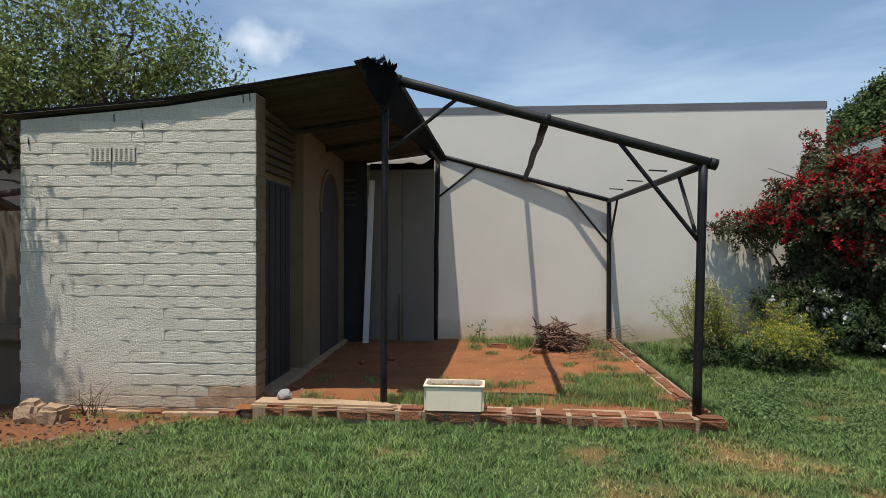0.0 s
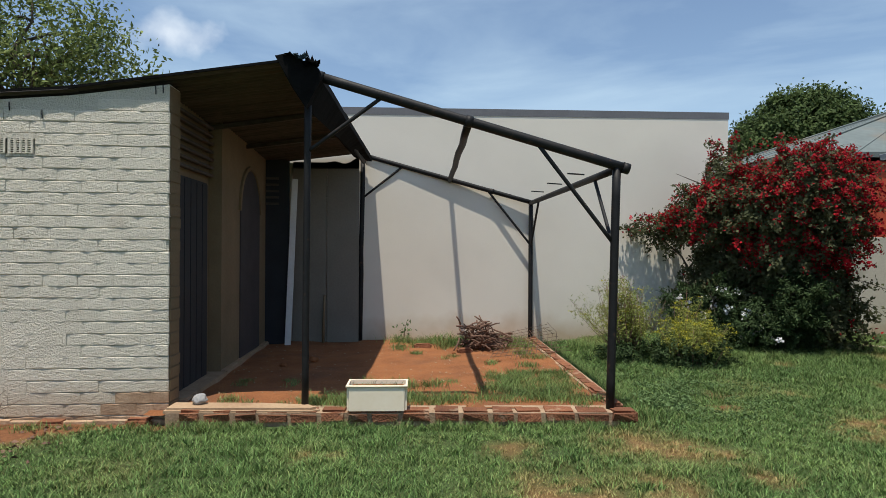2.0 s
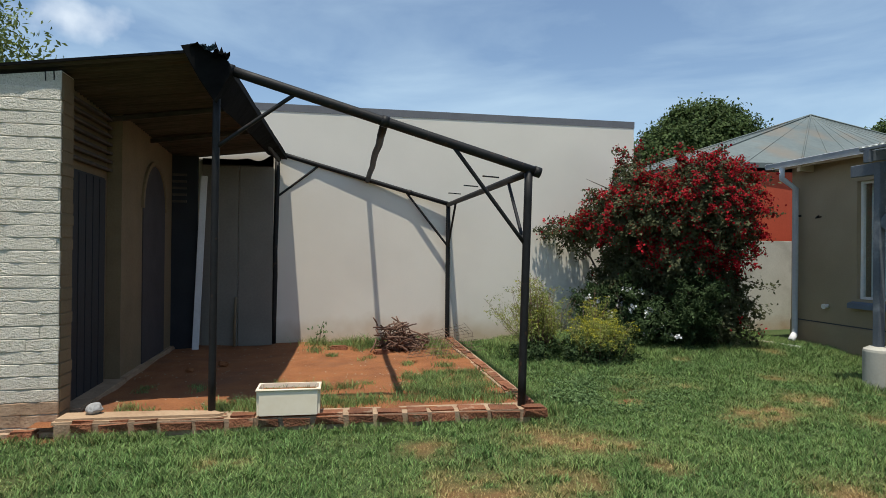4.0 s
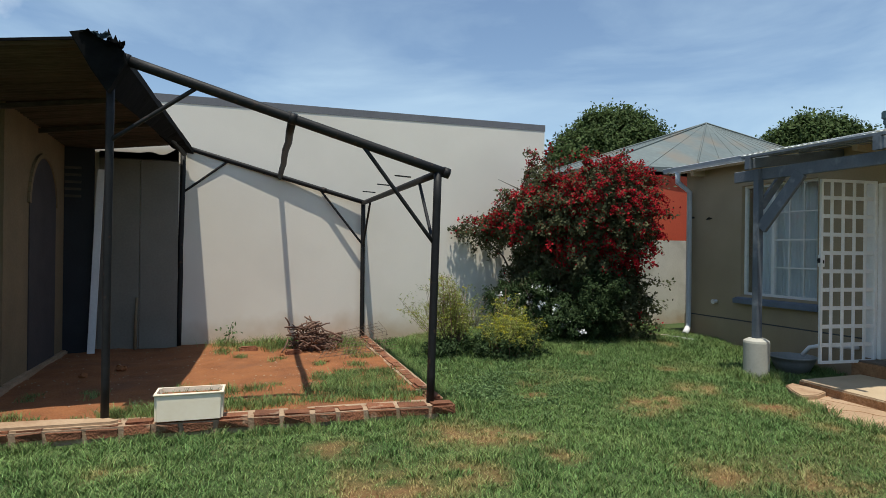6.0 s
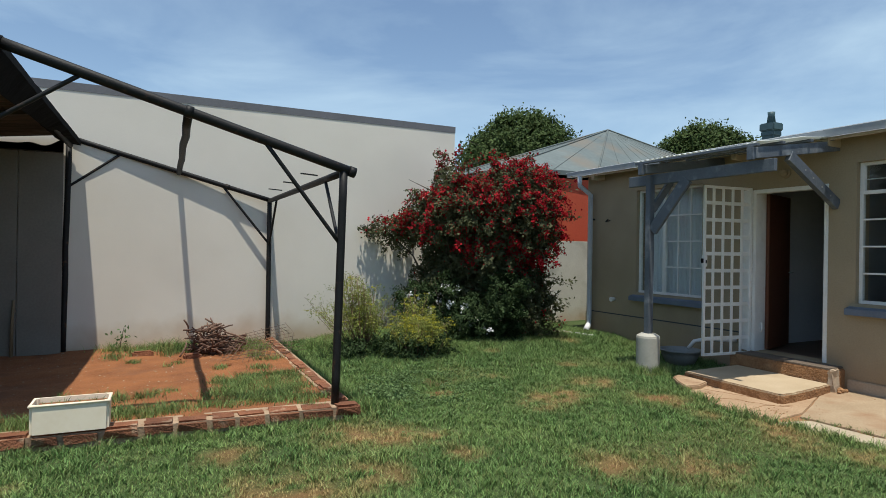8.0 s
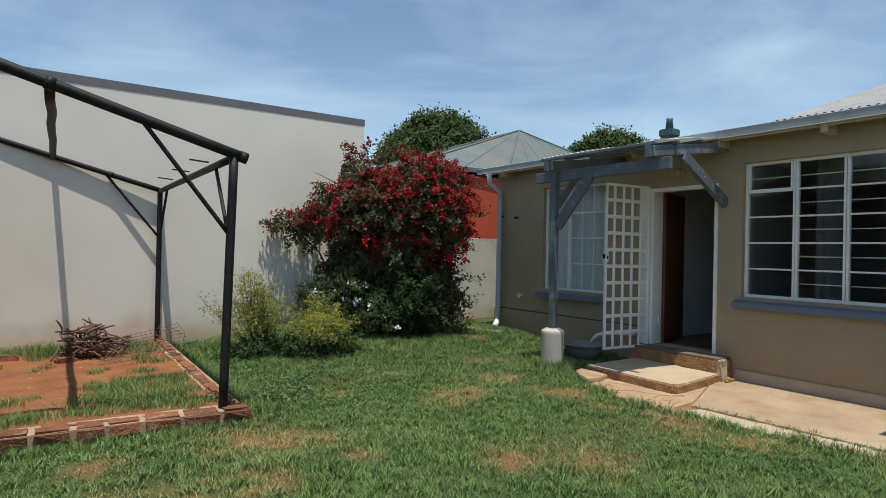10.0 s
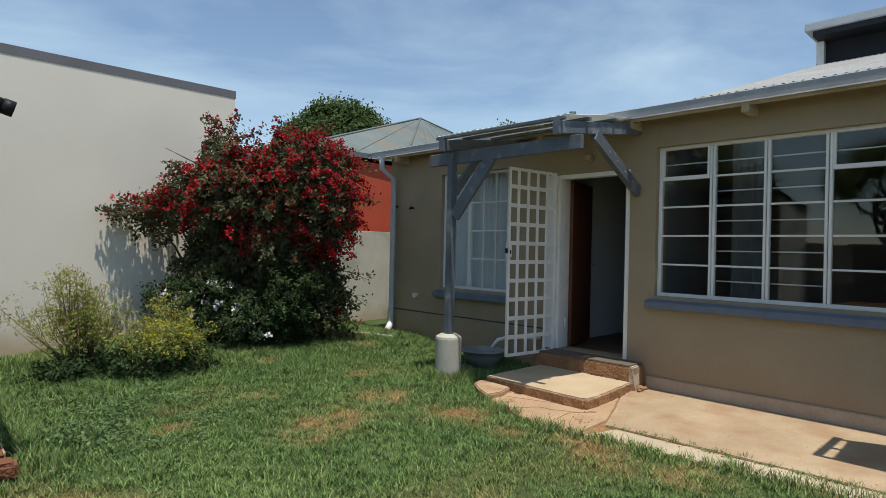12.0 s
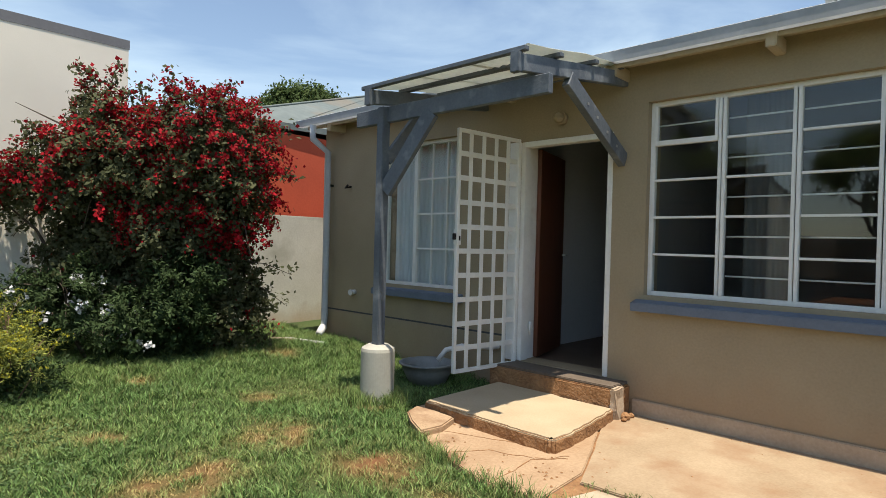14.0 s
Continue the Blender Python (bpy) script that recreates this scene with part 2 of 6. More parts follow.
M = {
    "lawn": dry_surface("lawn_soil", (0.035, 0.06, 0.02), (0.07, 0.10, 0.034), (0.12, 0.068, 0.03), (0.22, 0.125, 0.055), 0.95, bump=0.6),
    "blade": dry_surface("grass_blade", (0.068, 0.152, 0.045), (0.19, 0.28, 0.088), (0.48, 0.33, 0.15), (0.38, 0.29, 0.12), 0.55, island=0.7),
    "soil": surface("red_soil", (0.185, 0.064, 0.022), (0.37, 0.14, 0.048), 0.95, fine=55, coarse=3.5, bump=0.9, depth=0.03, stain=(0.18, 0.075, 0.035), stain_lo=0.55),
    "white_brick": surface("painted_brick", (0.68, 0.615, 0.51), (0.83, 0.765, 0.65), 0.88, fine=130, coarse=62, bump=1.0, depth=0.014, each=0.04,
                           stain=(0.52, 0.42, 0.33), stain_scale=2.4, stain_lo=0.62, stain_hi=0.8),
    "white_joint": surface("painted_joint", (0.58, 0.53, 0.44), (0.74, 0.68, 0.58), 0.9, fine=130, coarse=62, bump=1.0, depth=0.014),
    "peeled_brick": surface("peeled_brick", (0.30, 0.17, 0.095), (0.52, 0.37, 0.25), 0.9, fine=50, coarse=7, bump=0.8, each=0.15),
    "red_brick": surface("red_brick", (0.13, 0.046, 0.022), (0.29, 0.11, 0.05), 0.9, fine=60, coarse=9, bump=1.0, depth=0.018, each=0.25,
                         stain=(0.34, 0.22, 0.14), stain_scale=7, stain_lo=0.6, stain_hi=0.7),
    "mortar": surface("mortar", (0.25, 0.16, 0.095), (0.46, 0.33, 0.22), 0.95, fine=50, coarse=5, bump=0.7),
    "wall_beige": surface("beige_wall_paint", (0.74, 0.685, 0.60), (0.79, 0.735, 0.645), 0.85, fine=90, coarse=1.0, bump=0.12, depth=0.006,
                          stain=(0.69, 0.64, 0.56), stain_scale=0.8, stain_lo=0.45, stain_hi=0.8),
    "coping": surface("grey_coping", (0.12, 0.12, 0.13), (0.17, 0.17, 0.185), 0.6, fine=30, coarse=2, bump=0.1),
    "tan_plaster": surface("tan_plaster", (0.165, 0.118, 0.067), (0.235, 0.17, 0.098), 0.9, fine=50, coarse=3, bump=0.35),
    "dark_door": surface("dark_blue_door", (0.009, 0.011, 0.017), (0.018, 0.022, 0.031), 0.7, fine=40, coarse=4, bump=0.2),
    "screen": surface("dull_fibre_board", (0.17, 0.155, 0.13), (0.24, 0.22, 0.19), 0.9, fine=40, coarse=1.5, bump=0.1),
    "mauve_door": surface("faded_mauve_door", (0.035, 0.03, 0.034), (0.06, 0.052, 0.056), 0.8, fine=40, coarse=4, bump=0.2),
    "black_steel": surface("black_steel", (0.010, 0.010, 0.011), (0.022, 0.021, 0.021), 0.55, fine=90, coarse=12, bump=0.2, spec=0.22,
                           rust=((0.06, 0.035, 0.025), 14, 0.62, 0.72)),
    "rust_sheet": surface("rusty_sheet", (0.03, 0.025, 0.023), (0.12, 0.098, 0.086), 0.75, fine=30, coarse=3, bump=0.2, metal=0.2, stretch=(0.35, 4, 1),
                          rust=((0.10, 0.055, 0.035), 5, 0.6, 0.8)),
    "black_felt": surface("black_flashing", (0.004, 0.004, 0.004), (0.010, 0.010, 0.010), 0.95, fine=30, coarse=5, bump=0.4, spec=0.08),
    "teal_cloth": surface("faded_blue_cloth", (0.03, 0.06, 0.09), (0.07, 0.13, 0.18), 0.8, fine=40, coarse=8, bump=0.3),
    "white_plank": surface("white_board", (0.62, 0.62, 0.63), (0.78, 0.78, 0.79), 0.6, fine=30, coarse=3, bump=0.1),
    "trough": surface("cream_plastic", (0.86, 0.735, 0.55), (0.92, 0.81, 0.64), 0.45, fine=30, coarse=6, bump=0.05, stain=(0.5, 0.42, 0.3), stain_scale=6, stain_lo=0.66, stain_hi=0.85),
    "twig": surface("dry_twig", (0.09, 0.05, 0.035), (0.22, 0.125, 0.085), 0.9, fine=60, coarse=9, bump=0.4, island=0.3),
    "wire": surface("rusty_wire", (0.10, 0.06, 0.04), (0.2, 0.12, 0.08), 0.7, fine=60, coarse=9, bump=0.2),
    "stone": surface("grey_stone", (0.22, 0.22, 0.22), (0.38, 0.37, 0.36), 0.9, fine=40, coarse=9, bump=0.5),
    "house_wall": surface("taupe_plaster", (0.285, 0.226, 0.148), (0.37, 0.298, 0.20), 0.88, fine=55, coarse=1.8, bump=0.4, depth=0.008,
                          stain=(0.27, 0.215, 0.15), stain_scale=1.5, stain_lo=0.55, stain_hi=0.8),
    "plinth": surface("bare_plinth", (0.36, 0.27, 0.19), (0.50, 0.40, 0.30), 0.9, fine=45, coarse=4, bump=0.4),
    "inner_wall": surface("pale_blue_wall", (0.62, 0.66, 0.70), (0.7, 0.74, 0.78), 0.85, fine=30, coarse=1, bump=0.05),
    # inner wall colour darkened so the room behind the window reads unlit
    "dim_room_wall": surface("room_dimness_grey", (0.17, 0.165, 0.16), (0.22, 0.215, 0.205), 0.85, fine=30, coarse=1, bump=0.05),
    "inner_floor": surface("brown_floor", (0.10, 0.065, 0.045), (0.16, 0.11, 0.08), 0.5, fine=30, coarse=3, bump=0.05),
    "white_paint": surface("white_gloss_paint", (0.70, 0.70, 0.68), (0.82, 0.82, 0.80), 0.4, fine=40, coarse=8, bump=0.06, stain=(0.6, 0.55, 0.47), stain_scale=5, stain_lo=0.66, stain_hi=0.85),
    "blue_grey": surface("blue_grey_paint", (0.074, 0.09, 0.112), (0.125, 0.145, 0.17), 0.6, fine=45, coarse=5, bump=0.25, stretch=(1, 1, 1), stain=(0.21, 0.23, 0.25), stain_scale=6, stain_lo=0.58, stain_hi=0.75),
    "blue_sill": surface("blue_sill_paint", (0.10, 0.13, 0.18), (0.145, 0.18, 0.24), 0.6, fine=45, coarse=5, bump=0.15),
    "gutter": surface("grey_gutter", (0.42, 0.45, 0.48), (0.54, 0.57, 0.60), 0.5, fine=30, coarse=4, bump=0.08),
    "fascia": surface("cream_fascia", (0.40, 0.33, 0.23), (0.5, 0.42, 0.30), 0.7, fine=40, coarse=4, bump=0.15),
    "zinc": surface("galvanised_roof", (0.24, 0.243, 0.24), (0.38, 0.38, 0.37), 0.6, fine=20, coarse=2, bump=0.1, metal=0.35,
                    rust=((0.30, 0.20, 0.14), 3.5, 0.62, 0.72)),
    "green_roof": surface("faded_green_roof", (0.09, 0.115, 0.115), (0.16, 0.19, 0.185), 0.7, fine=8, coarse=0.7, bump=0.15, metal=0.1,
                          rust=((0.17, 0.15, 0.12), 0.9, 0.5, 0.7)),
    "red_wall": surface("red_wall_paint", (0.42, 0.062, 0.026), (0.52, 0.085, 0.036), 0.85, fine=30, coarse=1.5, bump=0.15),
    "concrete": surface("weathered_concrete", (0.50, 0.49, 0.43), (0.66, 0.65, 0.58), 0.92, fine=40, coarse=2.0, bump=0.2,
                        stain=(0.36, 0.35, 0.29), stain_scale=2.2, stain_lo=0.52, stain_hi=0.8),
    "apron": surface("reddish_apron", (0.30, 0.185, 0.105), (0.47, 0.33, 0.21), 0.92, fine=45, coarse=2.6, bump=0.5, stain=(0.2, 0.1, 0.05), stain_scale=2.2, stain_lo=0.58, stain_hi=0.72),
    "paving": surface("sandy_concrete", (0.29, 0.205, 0.125), (0.45, 0.34, 0.225), 0.9, fine=60, coarse=2.2, bump=0.4, depth=0.006,
                      stain=(0.29, 0.17, 0.095), stain_scale=2.6, stain_lo=0.48, stain_hi=0.74),
    "strip": surface("pale_concrete", (0.36, 0.29, 0.20), (0.50, 0.42, 0.31), 0.9, fine=60, coarse=2.2, bump=0.4, depth=0.006, stain=(0.3, 0.2, 0.12), stain_scale=3.0, stain_lo=0.55, stain_hi=0.75),
    "step": surface("worn_step_concrete", (0.40, 0.30, 0.19), (0.51, 0.40, 0.27), 0.9, fine=70, coarse=3, bump=0.25, depth=0.006),
    "step_dark": surface("dark_threshold", (0.10, 0.075, 0.055), (0.17, 0.13, 0.10), 0.8, fine=50, coarse=5, bump=0.3),
    "step_side": surface("brown_step_edge", (0.20, 0.095, 0.04), (0.40, 0.215, 0.10), 0.9, fine=40, coarse=8, bump=1.0, depth=0.02),
    "brown_door": surface("varnished_door", (0.085, 0.028, 0.014), (0.15, 0.05, 0.025), 0.4, fine=60, coarse=3, bump=0.1, stretch=(6, 6, 0.6)),
    "curtain": surface("white_curtain", (0.70, 0.73, 0.75), (0.80, 0.82, 0.83), 0.9, fine=80, coarse=5, bump=0.1),
    "poly": leaf_surface("weathered_polycarbonate", (0.70, 0.73, 0.70), (0.82, 0.84, 0.80), island=0.02, rough=0.5, thin=0.36),
    # curtain copy with the dimness behind the glass put into its colour
    "dim_curtain": surface("dimmed_net", (0.08, 0.08, 0.08), (0.13, 0.13, 0.128), 0.9, fine=80, coarse=5, bump=0.1),
    "bin": surface("grey_basin", (0.17, 0.18, 0.175), (0.27, 0.275, 0.27), 0.6, fine=30, coarse=5, bump=0.1),
    "cement_base": surface("cement_base", (0.38, 0.365, 0.315), (0.48, 0.465, 0.40), 0.85, fine=40, coarse=6, bump=0.08, stain=(0.36, 0.3, 0.22), stain_scale=5, stain_lo=0.6, stain_hi=0.75),
    "bark": surface("bark", (0.05, 0.036, 0.026), (0.13, 0.10, 0.075), 0.95, fine=40, coarse=8, bump=0.7),
    "leaf_boug": leaf_surface("bougainvillea_leaf", (0.062, 0.076, 0.037), (0.145, 0.15, 0.078), island=0.22, thin=0.35),
    "bract": leaf_surface("red_bract", (0.20, 0.008, 0.014), (0.46, 0.016, 0.026), island=0.5, thin=0.3),
    "leaf_white": leaf_surface("shrub_leaf", (0.025, 0.048, 0.018), (0.065, 0.10, 0.04)),
    "leaf_pale": leaf_surface("pale_weed_leaf", (0.09, 0.15, 0.06), (0.16, 0.24, 0.10)),
    "petal": leaf_surface("white_petal", (0.70, 0.70, 0.72), (0.82, 0.82, 0.84), island=0.06),
    "leaf_yellow": leaf_surface("yellow_green_leaf", (0.17, 0.21, 0.045), (0.34, 0.345, 0.07)),
    "feather": leaf_surface("feathery_leaf", (0.17, 0.205, 0.06), (0.36, 0.385, 0.10), island=0.45),
    "petal_yellow": leaf_surface("yellow_petal", (0.30, 0.29, 0.03), (0.46, 0.42, 0.05), island=0.2),
    "leaf_tree": leaf_surface("olive_leaf", (0.08, 0.125, 0.038), (0.23, 0.27, 0.09)),
    "leaf_far": leaf_surface("far_leaf", (0.045, 0.075, 0.025), (0.10, 0.14, 0.05)),
    "teal": surface("teal_chimney_paint", (0.03, 0.07, 0.085), (0.06, 0.115, 0.13), 0.6, fine=30, coarse=4, bump=0.1),
    "brown_wall": surface("brown_garden_wall", (0.11, 0.08, 0.052), (0.17, 0.125, 0.085), 0.9, fine=40, coarse=3, bump=0.4),
    "dark": surface("joint_shade", (0.05, 0.05, 0.05), (0.08, 0.08, 0.08), 0.9, fine=30, coarse=3, bump=0.0),
    "glass": glass_surface("window_glass"),
}



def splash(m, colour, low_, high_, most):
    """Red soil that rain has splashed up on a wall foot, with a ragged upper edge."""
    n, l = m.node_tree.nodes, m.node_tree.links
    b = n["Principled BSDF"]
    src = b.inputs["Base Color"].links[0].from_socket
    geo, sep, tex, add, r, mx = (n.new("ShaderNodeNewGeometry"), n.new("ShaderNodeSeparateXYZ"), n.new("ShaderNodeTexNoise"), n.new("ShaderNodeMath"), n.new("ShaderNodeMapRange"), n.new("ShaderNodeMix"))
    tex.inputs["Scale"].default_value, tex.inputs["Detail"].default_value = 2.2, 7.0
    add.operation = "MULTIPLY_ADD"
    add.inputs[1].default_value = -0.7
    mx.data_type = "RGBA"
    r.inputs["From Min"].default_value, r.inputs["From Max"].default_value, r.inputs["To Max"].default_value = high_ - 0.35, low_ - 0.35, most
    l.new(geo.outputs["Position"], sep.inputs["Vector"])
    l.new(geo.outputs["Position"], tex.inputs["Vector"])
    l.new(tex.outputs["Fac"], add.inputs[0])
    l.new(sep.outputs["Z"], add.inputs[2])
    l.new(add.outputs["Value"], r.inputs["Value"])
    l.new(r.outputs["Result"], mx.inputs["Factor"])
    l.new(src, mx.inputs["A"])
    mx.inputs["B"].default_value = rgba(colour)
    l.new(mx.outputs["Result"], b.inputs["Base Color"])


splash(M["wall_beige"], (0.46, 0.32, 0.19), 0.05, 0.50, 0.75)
splash(M["white_brick"], (0.44, 0.30, 0.19), -0.05, 0.42, 0.7)
splash(M["house_wall"], (0.30, 0.19, 0.11), 0.0, 0.45, 0.6)
splash(M["concrete"], (0.42, 0.27, 0.15), 0.05, 0.40, 0.7)

# ---------------------------------------------------------------- mesh helpers
ORIGIN = {}


def thing(name, loc, label, category, group="", kind=""):
    ob = new(name)
    ob.location = loc
    ob.empty_display_size = 0.1
    ORIGIN[ob.name] = Vector(loc)
    return tagged(ob, label, category, group, kind)


def part(name, bm, material, parent=None, label="", kind="", category="", smooth=False):
    """Links a bmesh, given in world metres, as one mesh object, under a parent where there is one."""
    me = bpy.data.meshes.new(name)
    base = ORIGIN[parent.name] if parent else Vector((0, 0, 0))
    if isinstance(bm, bmesh.types.BMesh):
        bm.to_mesh(me)
        bm.free()
    else:
        me.from_pydata(*bm)
    me.transform(Matrix.Translation(-base))
    me.materials.append(M[material])
    if smooth:
        me.shade_smooth()
    ob = new(name, me)
    if parent:
        ob.parent = parent
    ORIGIN[ob.name] = base
    return tagged(ob, label, category, "", kind)


def structure(name, bm, material, label="", category="", smooth=False):
    return part(name, bm, material, None, label, "structure", category, smooth)


def box(x0, y0, z0, x1, y1, z1, bevel=0.0, bm=None):
    own = bm is None
    bm = bm or bmesh.new()
    r = bmesh.ops.create_cube(bm, size=1.0, matrix=Matrix.LocRotScale(((x0 + x1) / 2, (y0 + y1) / 2, (z0 + z1) / 2), None, (abs(x1 - x0), abs(y1 - y0), abs(z1 - z0))))
    if bevel:
        edges = {e for v in r["verts"] for e in v.link_edges}
        bmesh.ops.bevel(bm, geom=list(edges), offset=bevel, segments=2, affect="EDGES")
    return bm


def beam(a, b, w, h, bevel=0.0, bm=None, up=(0, 0, 1)):
    """A squared timber from a to b, w wide and h high."""
    bm = bm or bmesh.new()
    a, b = Vector(a), Vector(b)
    d = (b - a).normalized()
    side = d.cross(Vector(up)).normalized()
    top = side.cross(d)
    m = Matrix((side * w, d * (b - a).length, top * h)).transposed().to_4x4()
    m.translation = (a + b) / 2
    r = bmesh.ops.create_cube(bm, size=1.0, matrix=m)
    if bevel:
        edges = {e for v in r["verts"] for e in v.link_edges}
        bmesh.ops.bevel(bm, geom=list(edges), offset=bevel, segments=1, affect="EDGES")
    return bm


def tube(points, radius, seg=10, bm=None, cap=True):
    """A round bar along points; radius is one number or one for each point."""
    bm = bm or bmesh.new()
    pts = [Vector(p) for p in points]
    rad = radius if isinstance(radius, (list, tuple)) else [radius] * len(pts)
    rings = []
    ref = None
    for i, p in enumerate(pts):
        d = (pts[min(i + 1, len(pts) - 1)] - pts[max(i - 1, 0)]).normalized()
        if ref is None:
            ref = d.orthogonal().normalized()
        ref = (ref - d * ref.dot(d)).normalized()
        o = d.cross(ref)
        rings.append([bm.verts.new(p + (ref * math.cos(k * math.tau / seg) + o * math.sin(k * math.tau / seg)) * rad[i]) for k in range(seg)])
    for r0, r1 in zip(rings, rings[1:]):
        for k in range(seg):
            f = bm.faces.new((r0[k], r0[(k + 1) % seg], r1[(k + 1) % seg], r1[k]))
            f.smooth = True
    if cap:
        bm.faces.new(rings[0][::-1])
        bm.faces.new(rings[-1])
    return bm


def lathe(c, profile, seg=40):
    """A turned shape about the upright line through c; profile is (radius, height) from the bottom outside on."""
    bm = bmesh.new()
    rings = [[bm.verts.new((c[0] + r * math.cos(k * math.tau / seg), c[1] + r * math.sin(k * math.tau / seg), z)) for k in range(seg)] for r, z in profile]
    for r0, r1 in zip(rings, rings[1:]):
        for k in range(seg):
            bm.faces.new((r0[k], r0[(k + 1) % seg], r1[(k + 1) % seg], r1[k]))
    bm.faces.new(rings[0][::-1])
    bm.faces.new(rings[-1])
    return bm


def slab(points, z0, z1, bevel=0.0):
    """A flat plate with the outline points, from z0 up to z1."""
    bm = bmesh.new()
    low = [bm.verts.new((x, y, z0)) for x, y in points]
    top = [bm.verts.new((x, y, z1)) for x, y in points]
    n = len(points)
    bm.faces.new(low[::-1])
    bm.faces.new(top)
    for i in range(n):
        bm.faces.new((low[i], low[(i + 1) % n], top[(i + 1) % n], top[i]))
    bmesh.ops.recalc_face_normals(bm, faces=bm.faces)
    if bevel:
        edges = [e for e in bm.edges if all(v.co.z > z1 - 1e-5 for v in e.verts)]
        bmesh.ops.bevel(bm, geom=edges, offset=bevel, segments=2, affect="EDGES")
    return bm


def wavy_sheet(origin, along, down, pitch=0.076, height=0.009, thick=0.002, steps=8, wobble=0.0):
    """A corrugated sheet: the waves follow one another along 'along', the ridges run the way of 'down'."""
    o, a, d = Vector(origin), Vector(along), Vector(down)
    up = a.cross(d).normalized()
    if up.z < 0:
        up = -up
    n = max(8, int(a.length / pitch * steps))
    m = 6
    verts, faces = [], []
    for layer in (0, 1):
        for i in range(n + 1):
            s = i / n
            h = math.sin(s * a.length / pitch * math.tau) * height - layer * thick
            for j in range(m + 1):
                q = o + a * s + d * (j / m)
                verts.append(q + up * (h + wobble * noise.noise(q * 2.0)))
    w = m + 1
    off = (n + 1) * w
    for i in range(n):
        for j in range(m):
            k = i * w + j
            faces.append((k, k + 1, k + w + 1, k + w))
            faces.append((off + k, off + k + w, off + k + w + 1, off + k + 1))
    for i in range(n):
        for k in (i * w, i * w + m):
            faces.append((k, k + w, off + k + w, off + k))
    for j in range(m):
        for k in (j, n * w + j):
            faces.append((k, k + 1, off + k + 1, off + k))
    return ([tuple(v) for v in verts], [], faces)


def wall_with_holes(axis, at, thick, u0, u1, z0, z1, holes):
    """A wall whose outer face lies at 'at' on the axis; holes are (u0, u1, z0, z1) and go right through."""
    bm = bmesh.new()
    us = sorted({u0, u1, *[h[0] for h in holes], *[h[1] for h in holes]})
    zs = sorted({z0, z1, *[h[2] for h in holes], *[h[3] for h in holes]})
    solid = {}
    for i in range(len(us) - 1):
        for j in range(len(zs) - 1):
            cu, cz = (us[i] + us[i + 1]) / 2, (zs[j] + zs[j + 1]) / 2
            solid[i, j] = not any(h[0] < cu < h[1] and h[2] < cz < h[3] for h in holes)

    def P(u, z, d):
        return (at + d, u, z) if axis == "x" else (u, at + d, z)
    for (i, j), s in solid.items():
        if not s:
            continue
        a, b, c, e = us[i], us[i + 1], zs[j], zs[j + 1]
        for d in (0, thick):
            bm.faces.new([bm.verts.new(P(*q, d)) for q in ((a, c), (b, c), (b, e), (a, e))])
        for (di, dj), (p, q) in {(-1, 0): ((a, c), (a, e)), (1, 0): ((b, c), (b, e)), (0, -1): ((a, c), (b, c)), (0, 1): ((a, e), (b, e))}.items():
            if not solid.get((i + di, j + dj), False):
                bm.faces.new([bm.verts.new(P(*p, 0)), bm.verts.new(P(*q, 0)), bm.verts.new(P(*q, thick)), bm.verts.new(P(*p, thick))])
    bmesh.ops.remove_doubles(bm, verts=bm.verts, dist=1e-5)
    bmesh.ops.recalc_face_normals(bm, faces=bm.faces)
    return bm


def leaf_mesh(points, size, rng, flat=0.0, narrow=0.5, out=None):
    """Folded pointed leaves, one at each point; out: the way in which they tend to face."""
    n = len(points)
    d = rng.normal(size=(n, 3))
    d[:, 2] *= 1 - flat
    d /= np.linalg.norm(d, axis=1)[:, None]
    nrm = rng.normal(size=(n, 3))
    if out is not None:
        nrm = nrm * 0.38 + out
    nrm[:, 2] += 0.5
    s = np.cross(d, nrm)
    s /= np.linalg.norm(s, axis=1)[:, None] + 1e-9
    up = np.cross(s, d)
    L = (size * rng.uniform(0.6, 1.25, n))[:, None]
    a = points
    b = points + d * L * 0.5 + s * L * narrow * 0.5 + up * L * 0.1
    c = points + d * L
    e = points + d * L * 0.5 - s * L * narrow * 0.5 + up * L * 0.1
    verts = np.stack([a, b, c, e], 1).reshape(-1, 3)
    return quick_mesh(verts, np.arange(4 * n).reshape(-1, 4))


def quick_mesh(verts, faces):
    me = bpy.data.meshes.new("mesh")
    k = faces.shape[1]
    me.vertices.add(len(verts))
    me.vertices.foreach_set("co", np.ascontiguousarray(verts, dtype=np.float32).ravel())
    me.loops.add(faces.size)
    me.loops.foreach_set("vertex_index", faces.ravel().astype(np.int32))
    me.polygons.add(len(faces))
    me.polygons.foreach_set("loop_start", np.arange(0, faces.size, k, dtype=np.int32))
    me.update(calc_edges=True)
    return me


def mesh_part(name, me, material, parent=None, label="", kind="", category=""):
    me.name = name
    base = ORIGIN[parent.name] if parent else Vector((0, 0, 0))
    me.transform(Matrix.Translation(-base))
    me.materials.append(M[material])
    ob = new(name, me)
    if parent:
        ob.parent = parent
    ORIGIN[ob.name] = base
    return tagged(ob, label, category, "", kind)


